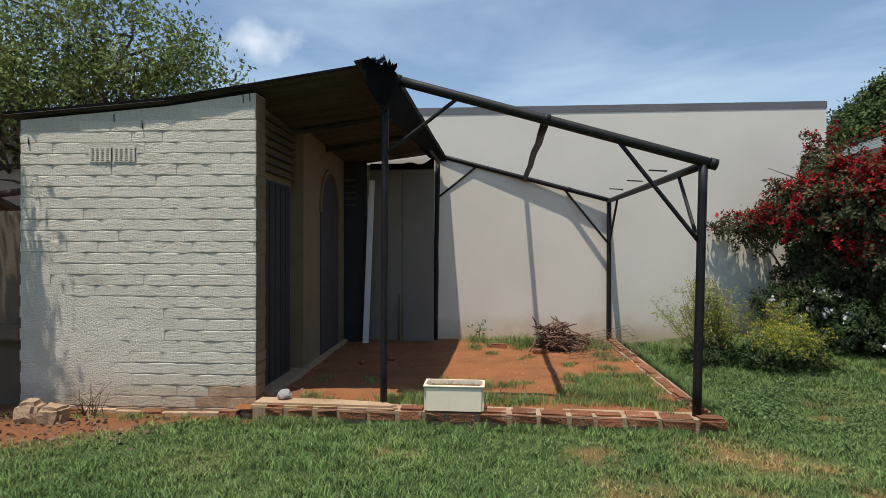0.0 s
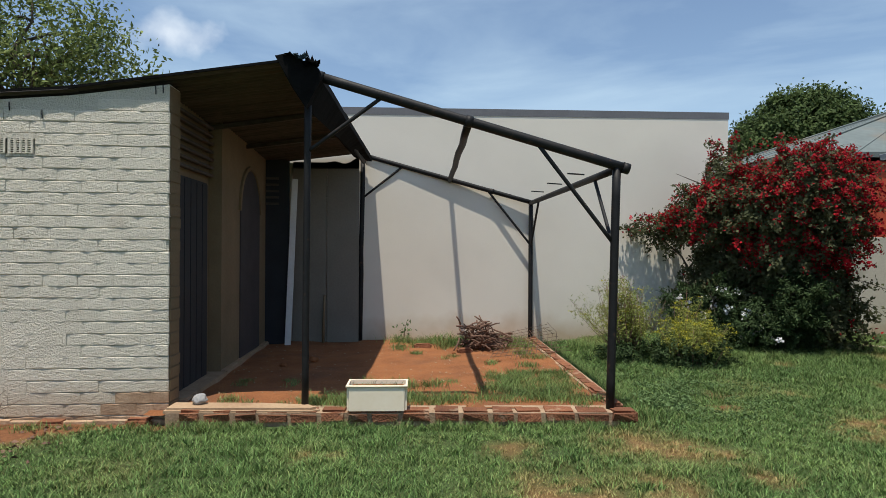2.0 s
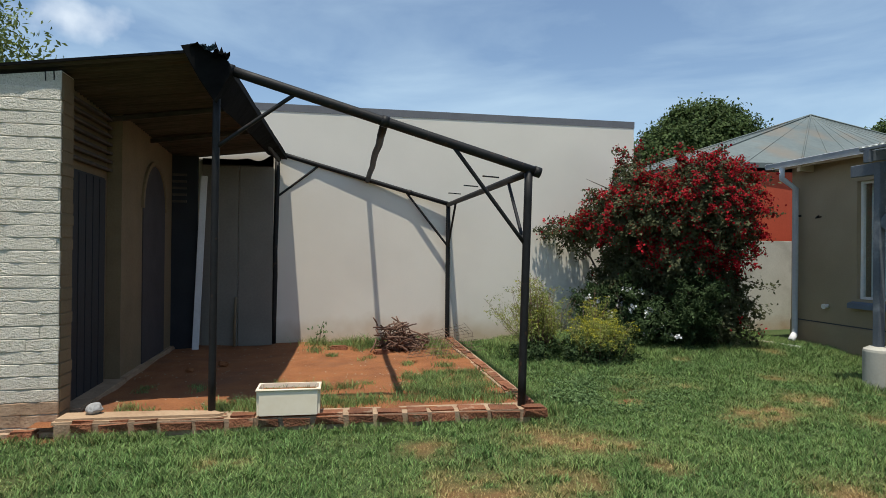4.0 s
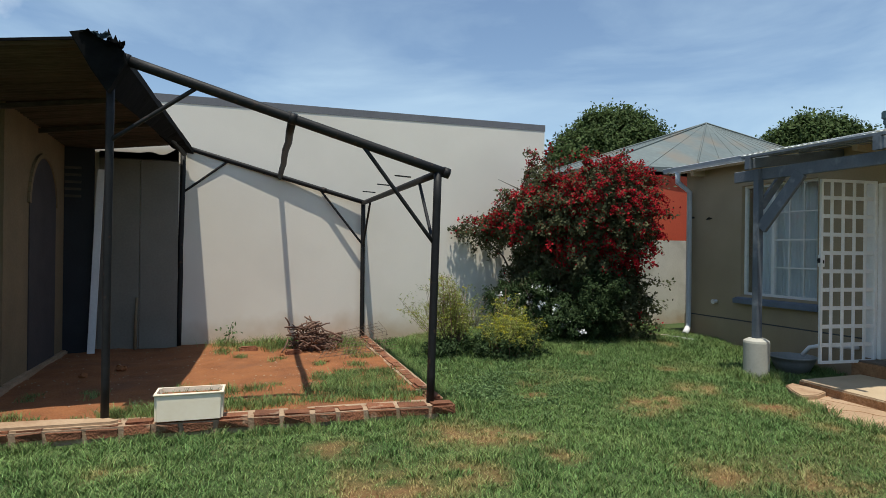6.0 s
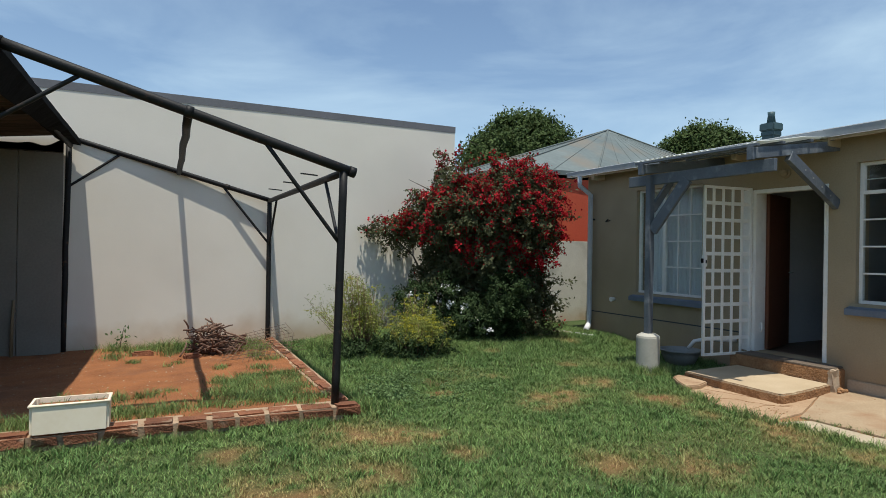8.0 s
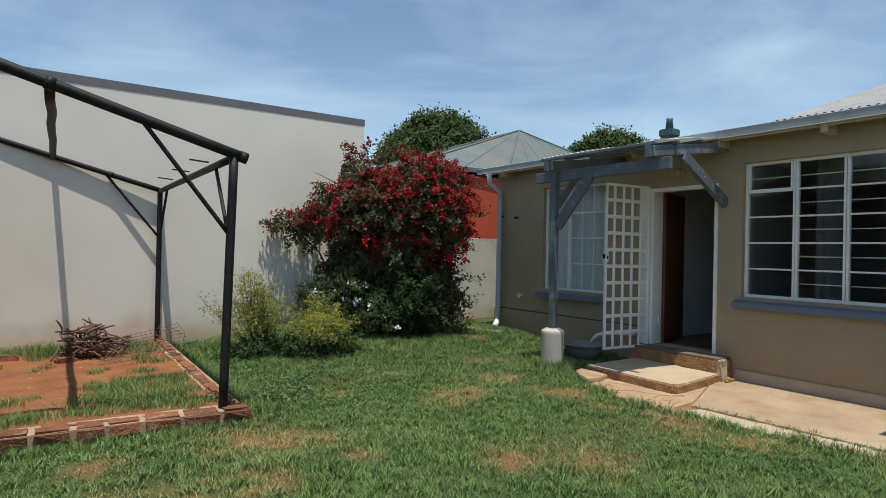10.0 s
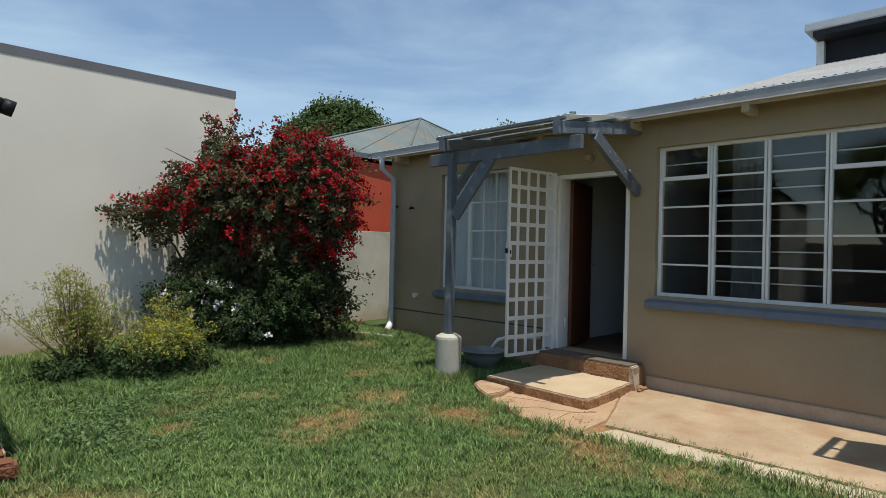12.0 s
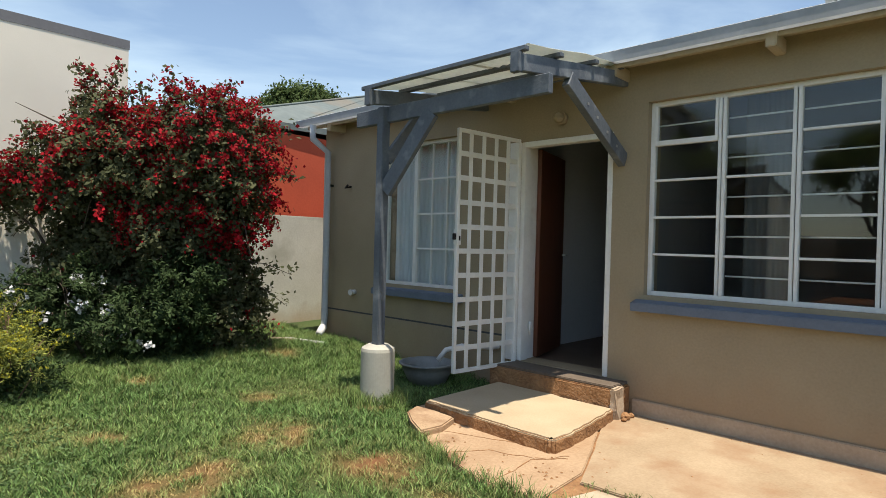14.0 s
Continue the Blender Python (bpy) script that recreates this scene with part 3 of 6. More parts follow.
def clumps(blobs, count, per, spread, rng, shell=0.72, floor=0.1):
    """Leaf places in loose clumps over the outside of overlapping blobs (centre, radii); also the ways outwards."""
    vol = np.array([b[1][0] * b[1][1] + b[1][1] * b[1][2] + b[1][0] * b[1][2] for b in blobs])
    pick = rng.choice(len(blobs), count, p=vol / vol.sum())
    c = np.array([blobs[i][0] for i in pick])
    r = np.array([blobs[i][1] for i in pick])
    d = rng.normal(size=(count, 3))
    d /= np.linalg.norm(d, axis=1)[:, None]
    centre = c + d * r * rng.uniform(shell, 1.06, count)[:, None]
    ok = centre[:, 2] > floor
    centre, d = centre[ok], d[ok]
    pts = np.repeat(centre, per, 0) + rng.normal(size=(len(centre) * per, 3)) * spread
    return centre, d, pts, np.repeat(d, per, 0)

# ---------------------------------------------------------------- ground
X = 8.49            # outer face of the house wall


def smooth01(v):
    v = min(1.0, max(0.0, v))
    return v * v * (3 - 2 * v)


def back_wall_y(x):
    return 9.02 + 0.05 * x


EDGE = [(-4.0, 6.95), (0.0, 6.9), (1.55, 6.8), (2.6, 6.7), (3.1, 6.64), (3.64, 6.55), (4.2, 6.66), (4.6, 6.85), (4.9, 7.1), (5.15, 7.3)]


def paving_edge(y):
    for (y0, x0), (y1, x1) in zip(EDGE, EDGE[1:]):
        if y0 <= y <= y1:
            return x0 + (x1 - x0) * (y - y0) / (y1 - y0)
    return 7.3


def ground_z(x, y):
    z = 0.10 * smooth01((y - 5.6) / 2.4) * smooth01((x - 3.2) / 1.5) + 0.02 * noise.noise(Vector((x * 0.9, y * 0.9, 0)))
    if -9 < x < 12 and -5 < y < 12:
        z += 0.008 * noise.noise(Vector((x * 5, y * 5, 3)))
    if y < 5.15 and x > 6.3 and x > paving_edge(y) - 0.08:
        z = min(z, -0.035)
    if -0.7 < x < 3.05 and 5.3 < y < 9.2:
        z = -0.05
    return z


DRY = [(2.99, 4.45, 0.28), (3.35, 4.35, 0.26), (3.58, 4.18, 0.18), (2.12, 4.43, 0.2), (0.69, 4.36, 0.15), (2.33, 3.58, 0.42), (2.87, 3.66, 0.24), (3.64, 3.75, 0.13),
       (5.26, 4.82, 0.3), (4.95, 4.68, 0.2), (5.5, 4.95, 0.25), (6.25, 4.37, 0.25), (6.27, 4.18, 0.22), (4.97, 2.83, 0.3), (6.2, 3.75, 0.15), (6.22, 2.88, 0.25),
       (6.33, 3.1, 0.28), (6.36, 2.42, 0.25), (6.45, 3.3, 0.22), (6.12, 5.2, 0.3), (5.2, 5.84, 0.15), (6.49, 6.14, 0.14), (5.84, 7.03, 0.14), (7.39, 7.28, 0.2),
       (7.02, 5.29, 0.12), (4.5, 3.15, 0.25), (-2.3, 4.7, 0.55), (-3.2, 4.4, 0.6), (-1.6, 4.85, 0.25)]
BARE = [(4.47, 5.87, 0.17), (4.25, 5.48, 0.2), (3.7, 3.9, 0.08), (6.27, 4.33, 0.15), (2.2, 3.5, 0.1)]


def dryness(x, y):
    v = 0.0
    for cx, cy, r in DRY:
        d2 = ((x - cx) ** 2 + (y - cy) ** 2) / (r * r)
        if d2 < 4:
            v = max(v, math.exp(-d2 * 1.3))
    v *= 0.8 + 1.2 * noise.noise(Vector((x * 5, y * 5, 7))) + 0.9 * noise.noise(Vector((x * 14, y * 14, 9)))
    v += 0.45 * max(0.0, noise.noise(Vector((x * 1.1, y * 1.1, 11))) - 0.15)
    return min(1.0, max(0.0, v))


def bareness(x, y):
    """Where the lawn has given way to brown earth: a few worn spots, and the litter beside the shed."""
    for cx, cy, r in BARE:
        d2 = ((x - cx) ** 2 + (y - cy) ** 2) / (r * r)
        if d2 < 4:
            return math.exp(-d2 * 0.9) * smooth01(0.75 + noise.noise(Vector((x * 9, y * 9, 3))))
    if x > -0.5 or y < 3.4:
        return 0.0
    edge = 4.97 - 0.95 * smooth01((-1.0 - x) / 1.9) + 0.12 * noise.noise(Vector((x * 3, y * 3, 1)))
    return smooth01((y - edge) / 0.14)


gx = [-400, -150, -60, -25, -12] + [-8 + 0.14 * i for i in range(129)] + [11, 14, 25, 60, 150, 400]
gy = [-400, -150, -60, -25, -12] + [-5 + 0.14 * i for i in range(111)] + [12, 16, 30, 70, 150, 400]
gv = np.array([(x, y, ground_z(x, y)) for x in gx for y in gy])
gk = np.arange(len(gx) * len(gy)).reshape(len(gx), len(gy))
gf = np.stack([gk[:-1, :-1], gk[1:, :-1], gk[1:, 1:], gk[:-1, 1:]], -1).reshape(-1, 4)
g_me = quick_mesh(gv, gf)
g_me.attributes.new("dry", "FLOAT", "POINT").data.foreach_set("value", np.array([dryness(x, y) for x, y, _ in gv], dtype=np.float32))
g_me.attributes.new("bare", "FLOAT", "POINT").data.foreach_set("value", np.array([bareness(x, y) for x, y, _ in gv], dtype=np.float32))
g_me.shade_smooth()
mesh_part("ground", g_me, "lawn", None, "lawn soil under short green grass with dry patches", "structure", "ground")

rng = np.random.default_rng(5)


def in_lawn(x, y):
    if y > back_wall_y(x) - 0.03 and x < 6.5:
        return False
    if x > 8.46 or y > 9.25:
        return False
    if -0.75 < x < 3.3 and 5.02 < y < 9.2:
        return False
    if x < -0.6 and y > 5.2:
        return False
    if y < 5.15 and x > paving_edge(y) - 0.02 + 0.05 * noise.noise(Vector((x * 6, y * 6, 0))):
        return False
    return True


def blades(places, heights, widths, lean, dry, name, label, category="grass"):
    """Grass blades, each a bent strip of two faces."""
    n = len(places)
    a = rng.uniform(0, math.tau, n)
    w = np.stack([np.cos(a), np.sin(a), np.zeros(n)], 1) * widths[:, None] * 0.5
    b = rng.uniform(0, math.tau, n)
    d = np.stack([np.cos(b), np.sin(b), np.zeros(n)], 1) * (lean * rng.uniform(0.2, 1.0, n) * heights)[:, None]
    up = np.array([0, 0, 1.0])
    mid = places + d * 0.35 + up * (heights * 0.6)[:, None]
    tip = places + d + up * heights[:, None]
    verts = np.stack([places - w, places + w, mid + w * 0.75, mid - w * 0.75, tip], 1).reshape(-1, 3)
    base = np.arange(n)[:, None] * 5
    me = bpy.data.meshes.new(name)
    quads, tris = base + np.array([[0, 1, 2, 3]]), base + np.array([[3, 2, 4]])
    loops = np.concatenate([np.concatenate([quads, tris], 1).ravel()])
    me.vertices.add(len(verts))
    me.vertices.foreach_set("co", verts.astype(np.float32).ravel())
    me.loops.add(len(loops))
    me.loops.foreach_set("vertex_index", loops.astype(np.int32))
    me.polygons.add(2 * n)
    me.polygons.foreach_set("loop_start", (np.arange(n)[:, None] * 7 + np.array([[0, 4]])).ravel().astype(np.int32))
    me.update(calc_edges=True)
    me.attributes.new("dry", "FLOAT", "POINT").data.foreach_set("value", np.repeat(dry, 5).astype(np.float32))
    return mesh_part(name, me, "blade", None, label, "stuff", category)


def lawn(count, x0, x1, y0, y1, tall=1.0, bias=1.0):
    xs, ys = rng.uniform(x0, x1, count), y0 + (y1 - y0) * rng.uniform(0, 1, count) ** bias
    rows = []
    for x, y in zip(xs, ys):
        if not in_lawn(x, y):
            continue
        d = dryness(x, y)
        if rng.random() < d * 0.35 or rng.random() < bareness(x, y):
            continue
        lush = 0.5 + 0.5 * noise.noise(Vector((x * 0.8, y * 0.8, 21)))
        tuft = 0.5 + 1.0 * smooth01(0.5 + 0.9 * noise.noise(Vector((x * 6.5, y * 6.5, 33))) + 0.5 * noise.noise(Vector((x * 15, y * 15, 35))))
        h = (0.018 + 0.030 * lush) * tuft + 0.05 * smooth01((y - 6.2) / 1.5) * smooth01((x - 3.4) / 0.8)
        rows.append((x, y, ground_z(x, y) - 0.005, h * tall * (1 - 0.5 * d), d))
    r = np.array(rows)
    n = len(r)
    return r[:, :3], r[:, 3] * rng.uniform(0.6, 1.4, n), rng.uniform(0.004, 0.0085, n) * (1 + 0.05 * (r[:, 1] - 4)), np.clip(r[:, 4] + rng.normal(0, 0.12, n), 0, 1)


near = lawn(370000, -4.0, 8.4, 2.6, 5.8)
far = lawn(160000, 3.0, 8.46, 5.8, 9.25)
rest = lawn(90000, -5.0, 7.2, -3.0, 2.6, 1.0, 0.45)
side = lawn(60000, 3.4, 7.0, 0.9, 2.6)
P3, H3, W3, D3 = [np.concatenate(q) for q in zip(near, far, rest, side)]
blades(P3, H3, W3, 1.3, D3, "lawn_grass", "short green lawn grass with straw-coloured dead patches")

# ---------------------------------------------------------------- back building
bw = bmesh.new()
pts = [(-6.0, back_wall_y(-6.0)), (6.48, back_wall_y(6.48)), (6.48, back_wall_y(6.48) + 7), (-6.0, back_wall_y(-6.0) + 7)]


def top_z(x):
    return 3.575 + 0.0172 * x


low = [bw.verts.new((x, y, -0.1)) for x, y in pts]
top = [bw.verts.new((x, y, top_z(x) - 0.11)) for x, y in pts]
for i in range(4):
    bw.faces.new((low[i], low[(i + 1) % 4], top[(i + 1) % 4], top[i]))
bw.faces.new(top)
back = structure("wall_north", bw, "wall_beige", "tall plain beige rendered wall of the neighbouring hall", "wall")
cp = bmesh.new()
cpts = [(-6.0, back_wall_y(-6.0) - 0.006), (6.49, back_wall_y(6.5) - 0.006), (6.49, back_wall_y(6.5) + 7), (-6.0, back_wall_y(-6) + 7)]
l0 = [cp.verts.new((x, y, top_z(x) - 0.11)) for x, y in cpts]
l1 = [cp.verts.new((x, y, top_z(x))) for x, y in cpts]
for i in range(4):
    cp.faces.new((l0[i], l0[(i + 1) % 4], l1[(i + 1) % 4], l1[i]))
cp.faces.new(l1)
cp.faces.new(l0[::-1])
structure("trim_coping", cp, "coping", "dark grey metal coping along the hall's wall top", "coping")

# ---------------------------------------------------------------- raised bed of red soil with a brick kerb
SX0, SX1, SY0 = -0.69, 3.10, 5.2


def soil_z(x, y):
    return 0.095 + 0.03 * noise.noise(Vector((x * 1.3, y * 1.3, 5))) + 0.012 * noise.noise(Vector((x * 6, y * 6, 2)))


sx = [-0.84 + 0.075 * i for i in range(54)]
sy = [5.14 + 0.075 * i for i in range(54)]
sv = np.array([(x, min(y, back_wall_y(x) + 0.02), soil_z(x, y)) for x in sx for y in sy])
sk = np.arange(len(sx) * len(sy)).reshape(len(sx), len(sy))
s_me = quick_mesh(sv, np.stack([sk[:-1, :-1], sk[1:, :-1], sk[1:, 1:], sk[:-1, 1:]], -1).reshape(-1, 4))
s_me.shade_smooth()
mesh_part("floor_soil", s_me, "soil", None, "bare orange-red soil inside the brick kerb", "structure", "soil")

pb_v, pb_f = [], []
for k in range(420):
    px, py, ps = random.uniform(-0.6, 3.0), random.uniform(5.4, 8.9), random.uniform(0.004, 0.014)
    pz, o_ = soil_z(px, py) + ps * 0.3, len(pb_v)
    pb_v += [(px + ps * random.uniform(0.7, 1.3), py, pz), (px, py + ps * random.uniform(0.7, 1.3), pz), (px - ps, py, pz), (px, py - ps, pz), (px, py, pz + ps * 0.8)]
    pb_f += [(o_, o_ + 1, o_ + 4), (o_ + 1, o_ + 2, o_ + 4), (o_ + 2, o_ + 3, o_ + 4), (o_ + 3, o_, o_ + 4)]
part("soil_crumbs", (pb_v, [], pb_f), "mortar", None, "small pale crumbs and pebbles scattered over the red soil", "stuff", "pebbles")

kerb = thing("brick_kerb", (1.2, 5.15, 0), "low weathered red brick kerb around the bare soil", "kerb", kind="structure")
part("mortar_bed", slab([(-0.66, 5.128), (3.1, 4.982), (3.1, 5.21), (-0.66, 5.36)], -0.05, 0.108), "mortar", kerb)
part("mortar_bed", slab([(3.075, 5.26), (3.235, 5.26), (3.335, 9.14), (3.16, 9.14)], -0.05, 0.10), "mortar", kerb)
part("cement_cap", slab([(-0.68, 5.135), (0.0, 5.115), (0.52, 5.09), (0.60, 5.13), (0.5, 5.24), (0.1, 5.31), (-0.67, 5.36)], 0.10, 0.143, 0.02), "apron", kerb, "smooth sandy cement cap")
brick_meshes = []
for k in range(4):
    bm = box(-0.111, -0.055, -0.05, 0.111, 0.055, 0.05, 0.02)
    for v in bm.verts:
        v.co += Vector([0.016 * noise.noise(v.co * 13 + Vector((k * 5, i * 9, 0))) for i in range(3)])
    me = bpy.data.meshes.new("brick")
    bm.to_mesh(me)
    bm.free()
    me.materials.append(M["red_brick"])
    brick_meshes.append(me)


def brick_at(parent, x, y, z, turn=0.0, sx=1.0, sy=1.0, sz=1.0, meshes=brick_meshes, name="brick"):
    ob = new(name, random.choice(meshes))
    ob.parent = parent
    ob.matrix_basis = Matrix.Translation(Vector((x, y, z)) - ORIGIN[parent.name]) @ Matrix.Rotation(turn, 4, "Z") @ Matrix.Diagonal((sx, sy, sz, 1))
    return ob


x = -0.55
while x < 2.88:
    w = random.uniform(0.19, 0.29)
    y = 5.165 - 0.0395 * (x + 0.66)
    brick_at(kerb, x + w / 2, y + 0.035, 0.075 + random.uniform(-0.008, 0.006), random.uniform(-0.07, 0.02), w / 0.222, 1.85, random.uniform(0.92, 1.05))
    if 0.9 < x < 1.7:
        brick_at(kerb, x + w / 2 + 0.1, y + 0.002, -0.03, -0.04, w / 0.222, 1.1, 0.9)
    x += w + random.uniform(-0.012, 0.004)
brick_at(kerb, (x + 3.27) / 2, 5.048, 0.072, -0.04, (3.27 - x) / 0.222, 1.85, 1.0)
y = 5.2
while y < 9.05:
    w = random.uniform(0.20, 0.24)
    brick_at(kerb, 3.15 + 0.025 * (y - 5.2), y + w / 2, 0.07 + random.uniform(-0.01, 0.008), 1.57 + random.uniform(-0.05, 0.05), w / 0.222, 1.3, 1.0)
    y += w - 0.008

# ---------------------------------------------------------------- shed
SF = 5.27           # front face
SR = -0.69          # side face towards the soil
shed = thing("shed", (-1.8, 6.5, 0), "white painted brick shed with a rusty corrugated roof", "shed")


def shed_top(x):
    return 2.74 + (0.136 if x > -1.5 else 0.08) * (x + 1.5)


bm = bmesh.new()
fr = [(-2.87, -0.1), (SR - 0.004, -0.1), (SR - 0.004, shed_top(SR)), (-1.5, shed_top(-1.5)), (-2.87, shed_top(-2.87))]
a = [bm.verts.new((x, SF + 0.009, z)) for x, z in fr]
b = [bm.verts.new((x, SF + 0.24, z)) for x, z in fr]
bm.faces.new(a)
bm.faces.new(b[::-1])
for i in range(5):
    bm.faces.new((a[i], b[i], b[(i + 1) % 5], a[(i + 1) % 5]))
bmesh.ops.recalc_face_normals(bm, faces=bm.faces)
front = part("front_wall", bm, "white_joint", shed, "white painted brick wall")
# darker tan puts the shade of this unlit end face into the colour
part("corner_pier", box(SR - 0.02, SF + 0.016, 0.0, SR, SF + 0.24, shed_top(SR) - 0.01), "tan_plaster", shed, "brick reveal with its shade put into a darker tan")
rq = random.Random(15)
for k in range(27):
    z_ = 0.06 + k * 0.0985
    part("reveal_brick", box(SR - 0.004, SF + 0.02, z_, SR + rq.uniform(0.004, 0.010), SF + rq.uniform(0.215, 0.24), z_ + 0.088, 0.004), "tan_plaster", shed)
# side wall with its recessed doorways
part("side_wall", box(-1.05, 5.51, 0, -0.83, 6.70, 2.86), "tan_plaster", shed)
part("side_wall", box(-1.05, 6.70, 0, SR, 8.72, 2.86), "tan_plaster", shed, "tan plastered wall")
part("side_wall", box(-1.05, 8.72, 0, -0.86, 9.0, 2.86), "tan_plaster", shed)
part("left_wall", box(-2.87, SF + 0.24, 0, -2.64, 9.0, 2.5), "white_joint", shed)
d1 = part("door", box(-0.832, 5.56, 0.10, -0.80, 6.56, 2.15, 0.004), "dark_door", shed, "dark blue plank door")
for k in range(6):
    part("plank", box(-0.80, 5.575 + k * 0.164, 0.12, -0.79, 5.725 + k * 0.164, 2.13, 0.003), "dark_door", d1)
for k in range(7):
    part("louvre_slat", beam((-0.79, 5.54, 2.24 + k * 0.085), (-0.79, 6.66, 2.24 + k * 0.085), 0.05, 0.03, 0.004), "rust_sheet", shed)
# arched panel in the tan wall
bm = bmesh.new()
yc, w2, zs = 7.86, 0.46, 1.92
prof = [(yc - w2, 0.12)] + [(yc - w2 * math.cos(i * math.pi / 16), zs + w2 * 1.15 * math.sin(i * math.pi / 16)) for i in range(17)] + [(yc + w2, 0.12)]
a = [bm.verts.new((SR + 0.012, y, z)) for y, z in prof]
b = [bm.verts.new((SR - 0.03, y, z)) for y, z in prof]
bm.faces.new(a)
for i in range(len(prof)):
    bm.faces.new((a[i], b[i], b[(i + 1) % len(prof)], a[(i + 1) % len(prof)]))
bmesh.ops.recalc_face_normals(bm, faces=bm.faces)
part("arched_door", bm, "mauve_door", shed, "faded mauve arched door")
bm = bmesh.new()
for i in range(16):
    p0 = Vector((SR + 0.008, yc - (w2 + 0.03) * math.cos(i * math.pi / 16), zs + (w2 * 1.15 + 0.03) * math.sin(i * math.pi / 16)))
    p1 = Vector((SR + 0.008, yc - (w2 + 0.03) * math.cos((i + 1) * math.pi / 16), zs + (w2 * 1.15 + 0.03) * math.sin((i + 1) * math.pi / 16)))
    beam(p0, p1, 0.05, 0.04, bm=bm, up=(1, 0, 0))
part("arch_trim", bm, "tan_plaster", shed)
# added near-black sheet fills the dark opening at the shed end
part("end_screen", box(SR, 8.70, 0.08, -0.36, 8.745, 2.72), "dark_door", shed, "dark sheet put in for the dark opening at the shed end")
for k in range(5):
    part("louvre_slat", beam((SR + 0.01, 8.69, 2.1 + k * 0.09), (-0.5, 8.69, 2.1 + k * 0.09), 0.03, 0.03), "rust_sheet", shed)
part("door_threshold", box(-0.86, 5.52, 0.04, -0.62, 6.68, 0.13, 0.01), "mortar", shed)
part("base_ledge", box(SR - 0.02, 6.7, 0.02, SR + 0.06, 8.72, 0.14, 0.015), "mortar", shed)

# roof: corrugated sheets with the ridges running across the slope
R_A, R_M, R_B = Vector((-3.0, 5.235, 2.68)), Vector((-1.5, 5.235, 2.79)), Vector((0.33, 5.235, 3.065))
slope = R_B - R_M
y = 5.235
k = 0
while y < 8.9:
    w = min(0.66, 8.965 - y)
    part("roof_sheet", wavy_sheet((R_A.x, y, R_A.z + 0.004 * (k % 2) - 0.006 - 0.045 * (y - 5.13)), (0, w + 0.03, -0.045 * (w + 0.03)), (R_M - R_A) * 1.04, 0.076, 0.011), "rust_sheet", shed,
         "rusty corrugated iron sheet")
    part("roof_sheet", wavy_sheet((R_M.x, y, R_M.z + 0.004 * (k % 2) - 0.045 * (y - 5.13)), (0, w + 0.03, -0.045 * (w + 0.03)), slope + Vector((0.085 * (y - 5.1), 0, 0)), 0.076, 0.011), "rust_sheet", shed,
         "rusty corrugated iron sheet")
    y += 0.65
    k += 1
for yy, x1 in ((6.7, 0.36), (7.7, 0.44)):
    zz = -0.045 * (yy - 5.13) - 0.055
    part("rafter", beam((-1.5, yy, R_M.z + zz), (x1, yy, R_B.z + zz), 0.045, 0.05, 0.004), "rust_sheet", shed, "dark timber rafter")
for f in (0.25, 0.97):
    p = R_M + slope * f
    part("purlin", beam((p.x, 5.52, p.z - 0.03), (p.x + 0.085 * 3.8 * f, 8.98, p.z - 0.024 - 0.17), 0.05, 0.04, 0.004), "rust_sheet", shed)
# boarded black edge along the high side, deep at the front and shallow at the back
bm = bmesh.new()
E0 = [Vector(p) for p in ((0.22, 5.10, 3.06), (0.33, 5.10, 3.085), (0.58, 5.10, 2.96), (0.60, 5.10, 2.87), (0.47, 5.12, 2.64), (0.36, 5.12, 2.80))]
E1 = [Vector(p) for p in ((0.52, 8.96, 2.88), (0.66, 8.96, 2.90), (0.80, 8.96, 2.83), (0.80, 8.96, 2.76), (0.64, 8.96, 2.78), (0.54, 8.96, 2.82))]
rows = []
for i in range(25):
    f = i / 24
    rows.append([p.lerp(q, f) + Vector((0, 0, 0.014 * noise.noise(Vector((f * 14, j * 3, 0))))) for j, (p, q) in enumerate(zip(E0, E1))])
vs = [[bm.verts.new(p) for p in r] for r in rows]
for r0, r1 in zip(vs, vs[1:]):
    for j in range(6):
        bm.faces.new((r0[j], r0[(j + 1) % 6], r1[(j + 1) % 6], r1[j]))
bm.faces.new(vs[0][::-1])
bm.faces.new(vs[-1])
bmesh.ops.recalc_face_normals(bm, faces=bm.faces)
part("edge_flashing", bm, "black_felt", shed, "sagging black felt boxed along the roof edge")
rr = random.Random(3)


def crumple(c, sx_, sy_, lift, seed):
    """A crumpled patch of cloth or felt."""
    bm = bmesh.new()
    g = [[bm.verts.new(Vector(c) + Vector(((i / 7 - 0.5) * sx_, (j / 7 - 0.5) * sy_, 0)) + Vector([lift * noise.noise(Vector((i * 0.55, j * 0.55, seed + q * 9))) for q in range(3)])) for j in range(8)] for i in range(8)]
    for i in range(7):
        for j in range(7):
            bm.faces.new((g[i][j], g[i + 1][j], g[i + 1][j + 1], g[i][j + 1]))
    bmesh.ops.solidify(bm, geom=bm.faces[:], thickness=0.006)
    return bm


